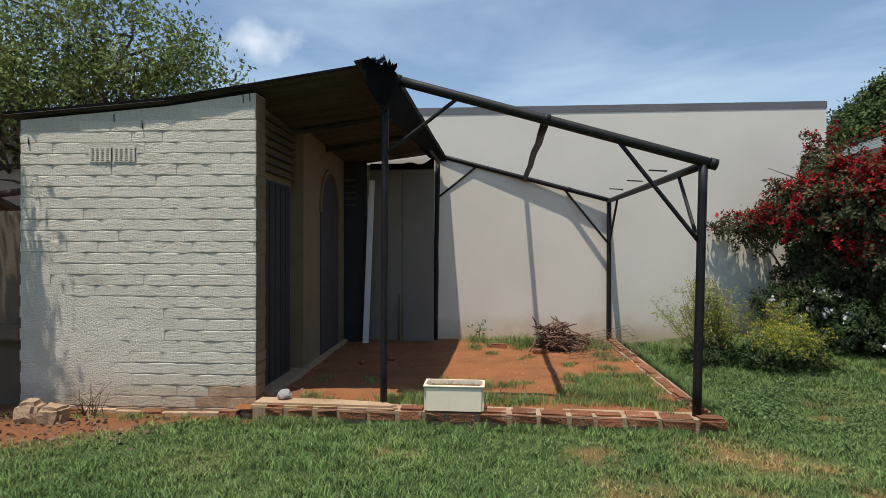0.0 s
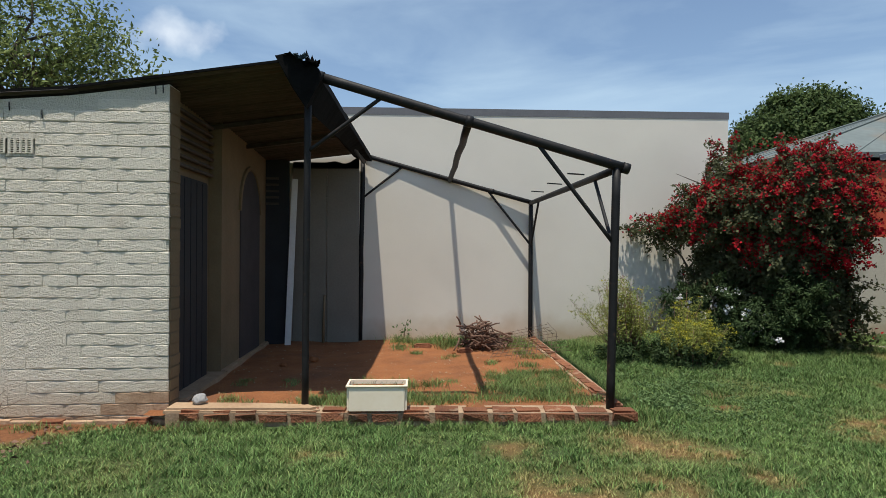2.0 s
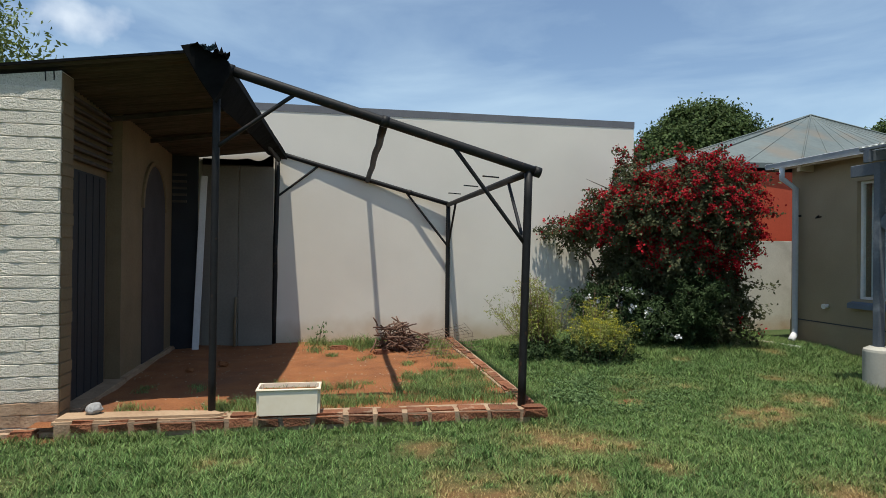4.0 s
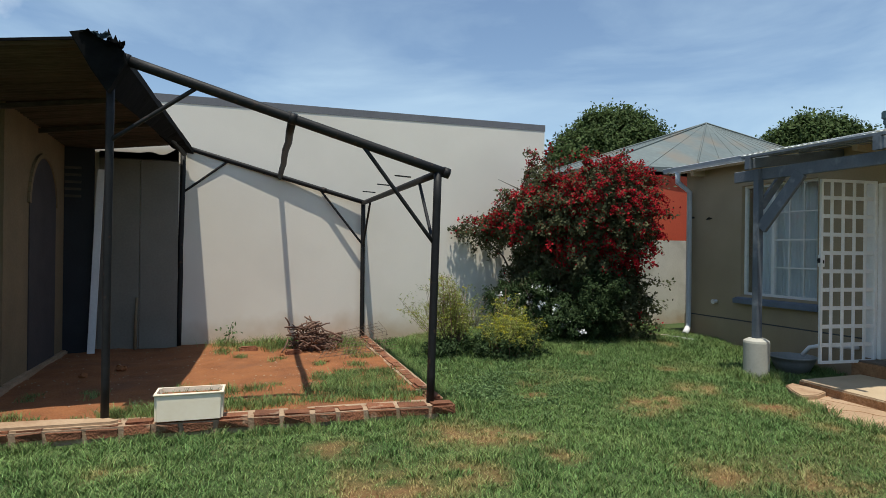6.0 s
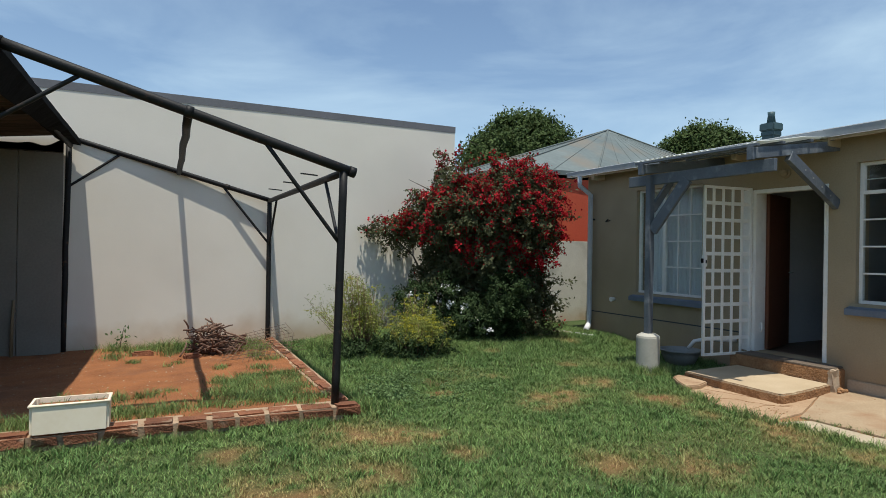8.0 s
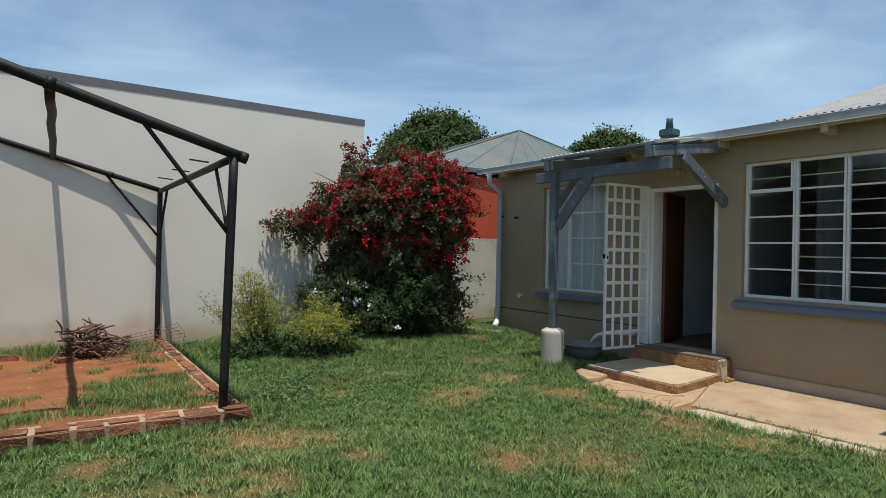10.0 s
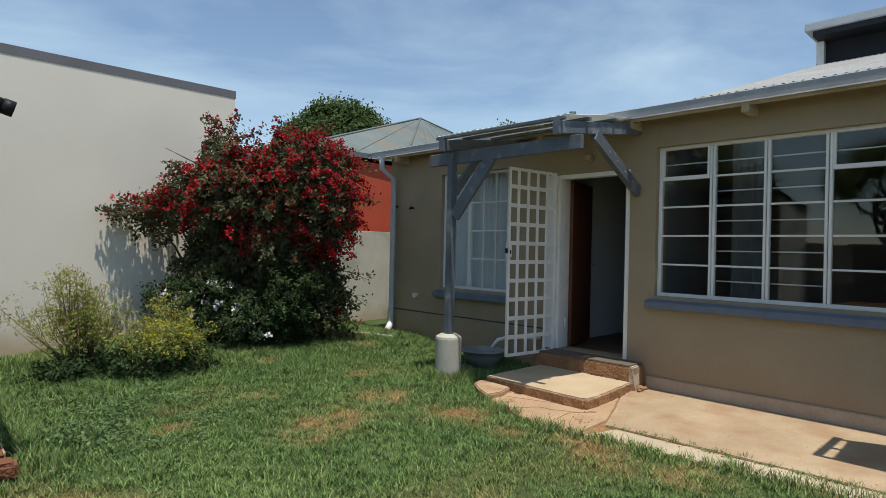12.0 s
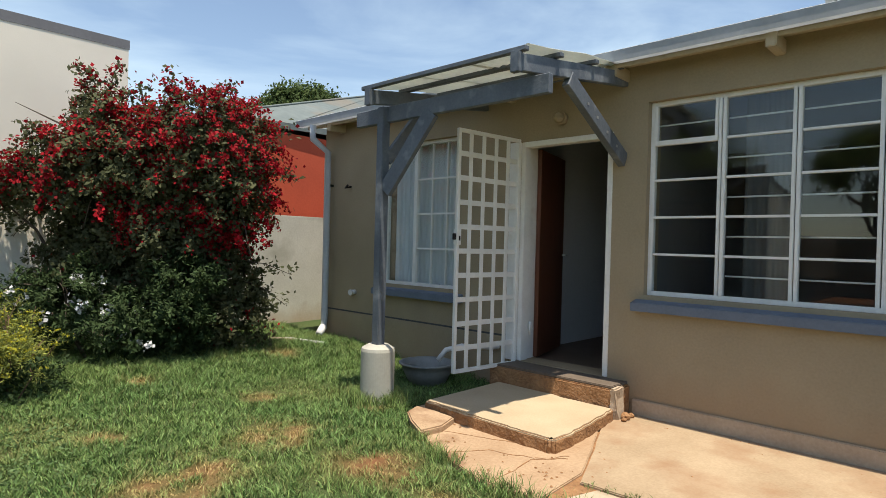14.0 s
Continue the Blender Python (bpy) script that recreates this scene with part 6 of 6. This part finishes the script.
def branchy(parent, foot, tips, r0, rng_, sub=3, name="limb", twist=0.12):
    """Tapered limbs from a foot to each tip, with side twigs."""
    foot = Vector(foot)
    for tip in tips:
        tip = Vector(tip)
        bm = bmesh.new()
        n = 9
        mid = [foot.lerp(tip, i / n) + Vector([twist * math.sin(i / n * math.pi) * rng_.uniform(-1, 1) for _ in range(3)]) for i in range(n + 1)]
        mid[0] = foot
        tube(mid, [max(0.004, r0 * (1 - 0.9 * i / n)) for i in range(n + 1)], 7, bm)
        for k in range(sub):
            j = rng_.randint(3, n - 1)
            d_ = Vector([rng_.gauss(0, 1) for _ in range(3)]).normalized() * (tip - foot).length * rng_.uniform(0.15, 0.35)
            tube([mid[j], mid[j] + d_ * 0.5 + Vector((0, 0, 0.05)), mid[j] + d_], [r0 * 0.35, r0 * 0.22, 0.003], 5, bm)
        part(name, bm, "bark", parent)


def sprays(blobs, count, rng_, length, per, spread, shell, floor, droop=0.35, wall=True):
    """Leafy shoots that start on the blobs and arch outwards; gives leaf places, their ways outwards and the shoot and the place along it of each."""
    cen_, d_, _, _ = clumps(blobs, count, 1, 0.0, rng_, shell, floor)
    n = len(cen_)
    way = d_ + rng_.normal(size=(n, 3)) * 0.55
    way[:, 2] += 0.25
    way /= np.linalg.norm(way, axis=1)[:, None]
    L = length * rng_.uniform(0.5, 1.25, n)
    f = rng_.uniform(0, 1, (n, per)) ** 0.8
    p = cen_[:, None, :] + way[:, None, :] * (f * L[:, None])[:, :, None]
    p[:, :, 2] -= droop * (f * f) * L[:, None]
    p += rng_.normal(size=(n, per, 3)) * (spread * (1.1 - 0.5 * f))[:, :, None]
    p, o = p.reshape(-1, 3), np.repeat(d_, per, 0)
    ids, ff = np.repeat(np.arange(n), per), f.reshape(-1)
    if wall:
        ok = (p[:, 1] < back_wall_y(0) + 0.05 * p[:, 0] - 0.05) | (p[:, 0] > 6.6)
        p, o, ids, ff = p[ok], o[ok], ids[ok], ff[ok]
    return cen_, p, o, ids, ff


bg = thing("bougainvillea", (6.45, 8.2, 0.1), "large sprawling bougainvillea bush with dark leaves and red bracts", "bush")
B = [((6.76, 7.78, 2.27), (0.64, 0.56, 0.58)), ((6.95, 7.62, 1.78), (0.42, 0.40, 0.42)), ((6.35, 8.1, 2.0), (0.6, 0.5, 0.55)), ((5.95, 8.45, 2.42), (0.30, 0.28, 0.48)), ((5.75, 8.5, 2.0), (0.5, 0.34, 0.34)),
     ((5.35, 8.9, 1.84), (0.36, 0.18, 0.14)), ((5.0, 9.08, 1.75), (0.2, 0.07, 0.06)), ((6.0, 8.5, 1.35), (0.38, 0.26, 0.36)), ((5.75, 8.6, 0.95), (0.28, 0.2, 0.36)), ((6.6, 8.0, 1.35), (0.52, 0.44, 0.4)), ((6.95, 7.78, 0.72), (0.36, 0.34, 0.42)), ((6.35, 8.25, 0.7), (0.4, 0.32, 0.42))]
r_b = np.random.default_rng(21)
cen, dd, pts, out = clumps([(c_, tuple(0.85 * q for q in r_)) for c_, r_ in B], 1500, 24, 0.08, r_b, 0.4, 0.2)
mesh_part("inner_leaves", leaf_mesh(pts, 0.055, r_b, out=out, narrow=0.62), "leaf_boug", bg, "dark inner leaves", "stuff")
cen, pts, out, ids, ff = sprays(B, 1650, r_b, 0.25, 48, 0.03, 0.75, 0.22)
bloom = np.array([noise.noise(Vector(c) * 2.3) * 0.9 + 0.55 * (c[2] - 1.75) + 0.35 * (c[0] - 6.15) - (0.9 if c[2] < 1.25 else 0.0) for c in cen])
share = np.clip(0.42 + 2.6 * bloom, 0.03, 0.95)
red = (r_b.uniform(0, 1, len(ids)) < share[ids] * np.clip(0.05 + 1.35 * ff, 0, 1))
mesh_part("leaves", leaf_mesh(pts[~red], 0.058, r_b, out=out[~red], narrow=0.6), "leaf_boug", bg, "dark green leaves", "stuff")
mesh_part("bract_cover", leaf_mesh(pts[red], 0.04, r_b, out=out[red], narrow=0.85), "bract", bg, "crimson papery bracts", "stuff")
rr = random.Random(31)
branchy(bg, (6.5, 8.25, 0.05), [(6.9, 7.8, 2.6), (5.9, 8.5, 2.8), (5.1, 9.0, 1.75), (6.5, 8.1, 2.6), (7.1, 7.5, 1.9), (6.2, 7.9, 1.6), (5.6, 8.5, 2.1), (6.9, 8.0, 2.3)], 0.045, rr, 4)
# long shoots that stand out of the crown, and a low one hanging out at the side
for a, b in (((5.9, 8.45, 2.85), (5.74, 8.5, 3.0)), ((6.0, 8.45, 2.85), (6.08, 8.4, 3.06)), ((6.1, 8.4, 2.75), (6.36, 8.2, 2.9)), ((6.5, 7.9, 2.65), (6.35, 7.8, 2.95)), ((6.8, 7.8, 2.7), (7.0, 7.7, 2.95)), ((7.1, 7.6, 2.4), (7.5, 7.35, 2.5)),
             ((7.2, 7.5, 2.0), (7.55, 7.25, 1.98)), ((7.0, 7.6, 1.1), (7.55, 7.35, 0.95)), ((7.05, 7.6, 0.9), (7.5, 7.4, 0.62)), ((7.0, 7.6, 0.6), (7.35, 7.35, 0.32)), ((5.2, 9.0, 1.75), (4.78, 9.16, 1.66)), ((5.1, 9.0, 1.82), (4.85, 9.12, 1.92)),
             ((5.5, 8.8, 1.6), (5.3, 8.95, 1.3)), ((5.6, 8.6, 2.2), (5.35, 8.65, 2.35))):
    a, b = Vector(a), Vector(b)
    part("spray", tube([a, a.lerp(b, 0.5) + Vector((0, 0, 0.05)), b], [0.007, 0.005, 0.003], 5), "bark", bg)
    q = np.array([tuple(a.lerp(b, rr.uniform(0.1, 1.06)) + Vector((0, 0, 0.04)) + Vector([rr.gauss(0, 0.045) for _ in range(3)])) for _ in range(90)])
    mesh_part("spray_leaves", leaf_mesh(q[:60], 0.06, r_b, narrow=0.6), "leaf_boug", bg, "", "stuff")
    if a.z > 1.7 or a.z < 0.7:
        mesh_part("bract_spray", leaf_mesh(q[60:] + np.array([0, 0, 0.02]), 0.05, r_b, narrow=0.85), "bract", bg, "crimson papery bracts", "stuff")

wb = thing("white_flowered_shrub", (5.75, 8.0, 0.1), "dark green shrub with scattered small white flowers", "shrub")
BW = [((5.6, 8.15, 0.68), (0.32, 0.28, 0.32)), ((6.0, 7.75, 0.45), (0.36, 0.26, 0.28)), ((5.35, 8.4, 0.62), (0.26, 0.24, 0.3)), ((6.5, 7.55, 0.9), (0.36, 0.24, 0.2)), ((6.35, 7.55, 0.45), (0.3, 0.22, 0.26))]
cen, pts, out, ids, ff = sprays(BW, 520, r_b, 0.2, 40, 0.03, 0.5, 0.12, 0.2)
mesh_part("leaves", leaf_mesh(pts, 0.055, r_b, out=out, narrow=0.38), "leaf_white", wb, "green leaves", "stuff")
low_ = np.flatnonzero((cen[:, 0] < 6.1) & (cen[:, 1] < 8.4))
sel = r_b.choice(low_, 24, replace=False)
fp = np.repeat(cen[sel] + np.array([-0.03, -0.16, 0.05]), 16, 0) + r_b.normal(size=(24 * 16, 3)) * 0.02
mesh_part("flower_cover", leaf_mesh(fp, 0.04, r_b, narrow=0.9), "petal", wb, "small white flowers", "stuff")
branchy(wb, (5.75, 8.0, 0.05), [(5.5, 8.05, 1.0), (6.0, 7.7, 0.7), (5.35, 8.3, 0.95), (6.45, 7.55, 1.0)], 0.02, rr, 3, "stem", 0.05)


def feathery(name, foot, label, stems, reach, tall, lean, umbels, seed):
    """A wispy shrub: thin stems from one foot, fine narrow leaves along them, flat yellow flower heads on some tips."""
    t = thing(name, foot, label, "shrub", "feathery shrubs")
    g = random.Random(seed)
    gn = np.random.default_rng(seed)
    leaf_p, head_p = [], []
    bm = bmesh.new()
    for k in range(stems):
        a0, out_ = g.uniform(0, math.tau), abs(g.gauss(0, 0.55))
        top_ = Vector((foot[0] + math.cos(a0) * out_ * reach + lean[0], foot[1] + math.sin(a0) * out_ * reach * 0.75 + lean[1], foot[2] + tall * g.uniform(0.55, 1.1) * (1.1 - 0.3 * min(out_, 1.4))))
        f0 = Vector(foot) + Vector((g.gauss(0, 0.1), g.gauss(0, 0.08), 0))
        mid_ = f0.lerp(top_, 0.5) + Vector((math.cos(a0) * 0.08, math.sin(a0) * 0.06, 0.05))
        tube([f0, mid_, top_], [0.006, 0.004, 0.002], 4, bm)
        for _ in range(g.randint(3, 5)):
            b0 = mid_.lerp(top_, g.uniform(-0.4, 0.9))
            b1 = b0 + Vector((g.gauss(0, 0.10), g.gauss(0, 0.09), g.uniform(0.03, 0.14)))
            for _ in range(26):
                leaf_p.append(tuple(b0.lerp(b1, g.random()) + Vector((g.gauss(0, 0.03), g.gauss(0, 0.03), g.gauss(0, 0.025)))))
            if g.random() < umbels:
                for _ in range(16):
                    head_p.append(tuple(b1 + Vector((g.gauss(0, 0.022), g.gauss(0, 0.022), g.gauss(0.01, 0.006)))))
    part("stem", bm, "twig", t, "thin brown stems")
    mesh_part("leaves", leaf_mesh(np.array(leaf_p), 0.045, gn, narrow=0.2), "feather", t, "fine yellow-green leaves", "stuff")
    if head_p:
        mesh_part("flower_cover", leaf_mesh(np.array(head_p), 0.018, gn, flat=0.8, narrow=0.9), "petal_yellow", t, "flat heads of tiny yellow flowers", "stuff")
    return t


feathery("yellow_green_shrub", (4.2, 7.65, 0.06), "tall wispy yellow-green feathery shrub against the hall wall", 80, 0.62, 0.98, (-0.08, 0.0), 0.12, 61)
feathery("yellow_green_shrub", (4.72, 7.1, 0.06), "low feathery shrub with flat yellow flower heads", 46, 0.42, 0.52, (0.05, -0.05), 0.6, 62)
feathery("yellow_green_shrub", (4.95, 7.6, 0.06), "wispy feathery shrub with sparse yellow flowers", 26, 0.4, 0.8, (0.0, 0.0), 0.5, 63)
ub = thing("green_undergrowth", (4.2, 7.3, 0.06), "low dark green leafy undergrowth at the shrubs' foot", "undergrowth", kind="stuff")
cen, pts, out, ids, ff = sprays([((4.05, 7.45, 0.14), (0.34, 0.22, 0.10)), ((4.55, 7.15, 0.2), (0.36, 0.28, 0.18)), ((4.95, 7.2, 0.2), (0.3, 0.3, 0.2))], 240, r_b, 0.14, 30, 0.03, 0.4, 0.08, 0.2)
mesh_part("leaves", leaf_mesh(pts, 0.05, r_b, out=out, narrow=0.42), "leaf_white", ub, "", "stuff")


def tree(name, foot, blobs, label, leaf, size, count, per, spread, seed, trunk_r, mat="leaf_tree", shell=0.5, limbs=8):
    t = thing(name, foot, label, "tree")
    g = np.random.default_rng(seed)
    cen_, dd_, pts_, out_ = clumps(blobs, count, per, spread, g, shell, 0.5)
    mesh_part("crown", leaf_mesh(pts_, size, g, out=out_, narrow=leaf), mat, t, "crown of small leaves")
    rt = random.Random(seed)
    fz = Vector(foot)
    top_ = Vector(blobs[0][0])
    fork = fz.lerp(top_, 0.45)
    part("trunk", tube([fz, fz.lerp(fork, 0.5) + Vector((0.05, 0.04, 0)), fork], [trunk_r, trunk_r * 0.8, trunk_r * 0.65], 10), "bark", t)
    tips_ = [tuple(cen_[i]) for i in g.choice(len(cen_), limbs, replace=False)]
    branchy(t, fork, tips_, trunk_r * 0.5, rt, 5, "limb", 0.25)
    return t


tree("garden_tree", (-5.2, 9.3, 0), [((-4.6, 8.6, 4.4), (1.3, 1.2, 0.9)), ((-6.0, 9.0, 4.6), (1.4, 1.2, 1.2)), ((-3.6, 8.3, 3.75), (0.9, 0.8, 0.55)), ((-5.2, 8.2, 3.6), (1.5, 0.9, 0.7)),
      ((-7.0, 8.0, 3.8), (1.2, 1.0, 1.3)), ((-4.0, 8.5, 4.9), (0.8, 0.6, 0.4)), ((-2.9, 8.5, 4.1), (0.75, 0.6, 0.5)), ((-3.1, 8.5, 4.6), (0.5, 0.5, 0.35)), ((-6.6, 7.4, 2.6), (0.8, 0.8, 0.9))],
     "olive-leaved tree with loose branches behind the shed", 0.42, 0.085, 480, 62, 0.16, 41, 0.16, shell=0.3, limbs=34)
tree("far_tree", (24.5, 33, 0), [((24.6, 33, 7.9), (3.6, 3.0, 2.6)), ((22.0, 33, 7.2), (2.0, 2, 1.9)), ((26.8, 33, 7.3), (2.2, 2, 2.0)), ((24.1, 33, 9.6), (1.9, 1.6, 1.0)), ((24.3, 33, 5.0), (3.6, 2.6, 2.0))],
     "dense rounded dark green tree beyond the neighbour's roof", 0.6, 0.24, 1500, 34, 0.24, 51, 0.3, "leaf_far", 0.82, 4)
tree("far_tree", (36.4, 28.4, 0), [((36.4, 28.4, 8.6), (2.0, 2.2, 1.7)), ((37.7, 27.4, 8.3), (1.5, 1.6, 1.2)), ((35.0, 29.4, 8.2), (1.4, 1.5, 1.3))],
     "rounded dark green tree far behind the houses", 0.6, 0.26, 800, 34, 0.24, 52, 0.3, "leaf_far", 0.82, 4)
# added tree, out of view, whose leaves shade the shed's corner
tree("garden_tree", (-5.4, 3.6, 0), [((-4.2, 4.2, 3.9), (0.9, 0.7, 0.45)), ((-5.2, 3.8, 4.2), (1.0, 0.9, 0.6)), ((-3.28, 4.72, 3.42), (0.5, 0.36, 0.3)), ((-4.3, 4.7, 3.3), (0.7, 0.45, 0.4)), ((-3.2, 4.7, 3.4), (0.42, 0.3, 0.25)), ((-5.6, 3.4, 2.9), (1.0, 0.9, 0.9)), ((-5.9, 2.6, 2.3), (0.9, 0.9, 0.9))],
     "unseen olive-leaved tree added to shade the corner of the shed", 0.42, 0.09, 900, 28, 0.12, 43, 0.12, shell=0.2, limbs=6)


# ---------------------------------------------------------------- weeds, tufts and litter


def tufts(name, centres, label, tall, spread, per):
    pl, hh = [], []
    for x, y, z, s in centres:
        for _ in range(int(per * s)):
            pl.append((x + rr.gauss(0, spread * s), y + rr.gauss(0, spread * s), z - 0.01))
            hh.append(tall * s * rr.uniform(0.45, 1.15))
    n_ = len(pl)
    blades(np.array(pl), np.array(hh), rng.uniform(0.003, 0.0065, n_), 1.1, np.clip(rng.normal(0.08, 0.12, n_), 0, 1), name, label)


bed = []
for x, y, s in ((0.55, 5.42, 1.0), (0.75, 5.40, 1.1), (0.65, 5.5, 0.9), (1.2, 5.5, 0.8), (1.5, 5.45, 0.9), (1.75, 5.42, 0.8), (2.1, 5.5, 0.8), (2.45, 5.55, 1.0), (2.75, 5.5, 1.0), (2.6, 5.8, 1.1), (2.85, 6.0, 1.0), (2.4, 6.0, 0.9),
                (2.7, 6.3, 0.8), (2.9, 6.6, 0.8), (2.2, 5.8, 0.8), (1.55, 6.0, 0.8), (1.3, 6.1, 0.7), (1.7, 6.2, 0.6), (-0.3, 5.5, 0.6), (-0.05, 5.45, 0.6), (0.25, 5.45, 0.5), (0.9, 6.2, 0.7), (1.15, 6.25, 0.7), (2.85, 5.3, 0.8),
                (1.25, 8.85, 1.2), (1.5, 8.8, 0.9), (1.9, 8.75, 1.4), (2.05, 8.7, 1.3), (2.2, 8.6, 1.2), (2.75, 8.75, 1.3), (2.95, 8.6, 1.2), (3.0, 8.3, 1.0), (2.8, 7.9, 0.9), (2.95, 7.5, 0.9), (1.2, 8.2, 0.8), (1.45, 7.9, 0.6), (2.3, 7.2, 0.6),
                (1.9, 7.6, 0.5), (2.75, 7.0, 0.7), (0.95, 5.42, 1.0), (0.2, 6.2, 0.5), (-0.4, 6.3, 0.5)):
    for _ in range(3):
        bed.append((x + rr.gauss(0, 0.07), y + rr.gauss(0, 0.06), soil_z(x, y), s * rr.uniform(0.7, 1.1)))
bed = bed + [(2.15 + rr.gauss(0, 0.0) + rr.uniform(0, 0.9), rr.uniform(5.35, 6.7), 0.09, rr.uniform(0.4, 0.8)) for _ in range(110)] + [(rr.uniform(1.4, 3.0), rr.uniform(8.3, 8.95), 0.09, rr.uniform(0.5, 1.1)) for _ in range(40)] + [(rr.uniform(0.5, 2.2), rr.uniform(5.32, 5.6), 0.09, rr.uniform(0.4, 0.8)) for _ in range(35)]
tufts("weed_tufts", bed, "green grass weeds growing in the red soil", 0.11, 0.08, 120)
edge_t = []
for k in range(70):
    x = -0.6 + 3.9 * rr.random()
    edge_t.append((x, 5.07 - 0.0395 * (x + 0.66) - rr.uniform(0.0, 0.06), 0.0, rr.uniform(0.5, 1.0)))
for k in range(60):
    edge_t.append((3.36 + 0.02 * k / 60 + rr.uniform(0, 0.08), 5.1 + 3.9 * k / 60, 0.02, rr.uniform(0.6, 1.2)))
for k in range(46):
    y = 1.5 + 3.4 * rr.random()
    edge_t.append((paving_edge(y) - rr.uniform(0.0, 0.08), y, 0.0, rr.uniform(0.5, 1.0)))
for k in range(34):
    y = 1.2 + 2.1 * rr.random()
    edge_t.append((6.96 + 0.02 * rr.gauss(0, 1), y, 0.0, rr.uniform(0.25, 0.5)))
for k in range(60):
    y = 5.2 + 2.8 * rr.random()
    edge_t.append((8.38 - rr.uniform(0, 0.35), y, ground_z(8.2, y), rr.uniform(0.6, 1.3)))
for k in range(26):
    a0 = rr.uniform(0, math.tau)
    edge_t.append((7.16 + 0.2 * math.cos(a0), 5.45 + 0.2 * math.sin(a0), 0.03, rr.uniform(0.7, 1.3)))
for k in range(60):
    edge_t.append((rr.uniform(3.7, 7.6), rr.uniform(7.2, 8.6), 0.09, rr.uniform(0.9, 1.6)))
for k in range(30):
    edge_t.append((-2.9 + 2.2 * rr.random(), 5.12 - rr.uniform(0, 0.1), 0.0, rr.uniform(0.3, 0.8)))
tufts("edge_grass", edge_t, "longer grass left standing along kerb, paving and walls", 0.095, 0.055, 90)
tufts("trough_weeds", [(0.9 + 0.045 * k, 5.16 + rr.uniform(-0.05, 0.05), 0.32, rr.uniform(0.3, 0.6)) for k in range(9)], "sparse dry weeds in the trough", 0.09, 0.03, 14)

wd = thing("broadleaf_weed", (1.28, 8.85, 0.1), "small broad-leaved weed at the foot of the hall wall", "weed")
part("stem", tube([(1.28, 8.85, 0.08), (1.30, 8.84, 0.25), (1.33, 8.82, 0.40)], [0.006, 0.005, 0.003], 5), "bark", wd)
mesh_part("leaves", leaf_mesh(np.array([(1.30 + rr.gauss(0, 0.06), 8.83 + rr.gauss(0, 0.04), rr.uniform(0.15, 0.4)) for _ in range(40)]), 0.06, r_b), "leaf_pale", wd)
for k, (x, y) in enumerate(((3.65, 5.45), (3.75, 5.3), (3.55, 5.6), (3.95, 5.7))):
    w_ = thing("broadleaf_weed", (x, y, 0), "pale broad-leaved weed in the lawn beside the kerb", "weed", "lawn weeds")
    mesh_part("leaves", leaf_mesh(np.array([(x + rr.gauss(0, 0.07), y + rr.gauss(0, 0.06), rr.uniform(0.03, 0.08)) for _ in range(70)]), 0.04, r_b, narrow=0.6), "leaf_pale", w_)
mat_p = []
while len(mat_p) < 4200:
    x, y = rr.gauss(4.0, 0.55), rr.gauss(5.9, 0.55)
    if x > 3.42 and in_lawn(x, y) and noise.noise(Vector((x * 3.2, y * 3.2, 41))) > -0.05 and bareness(x, y) < 0.3:
        mat_p.append((x, y, ground_z(x, y) + rr.uniform(0.02, 0.065)))
mesh_part("weed_mat", leaf_mesh(np.array(mat_p), 0.027, r_b, flat=0.6, narrow=0.5), "leaf_pale", None, "mat of pale blue-green broad-leaved weeds in the lawn", "stuff", "weeds")
tw = thing("dry_weed", (-2.1, 5.1, 0), "dry leafless weed at the foot of the shed", "weed")
for k in range(14):
    p = Vector((-2.1 + rr.gauss(0, 0.05), 5.12, 0.0))
    part("stem", tube([p, p + Vector((rr.gauss(0, 0.06), rr.gauss(0, 0.02), 0.12)), p + Vector((rr.gauss(0, 0.13), rr.gauss(0, 0.04), rr.uniform(0.2, 0.32)))], [0.004, 0.003, 0.002], 4), "twig", tw)
lit = [(rr.uniform(-3.2, -1.2), rr.uniform(4.3, 5.1)) for _ in range(260)]
lp = np.array([(x, y, ground_z(x, y) + 0.012) for x, y in lit])
mesh_part("leaf_litter", leaf_mesh(lp, 0.05, r_b, flat=0.9, narrow=0.6), "twig", None, "dry brown leaves and twigs on bare ground by the shed", "stuff", "litter")
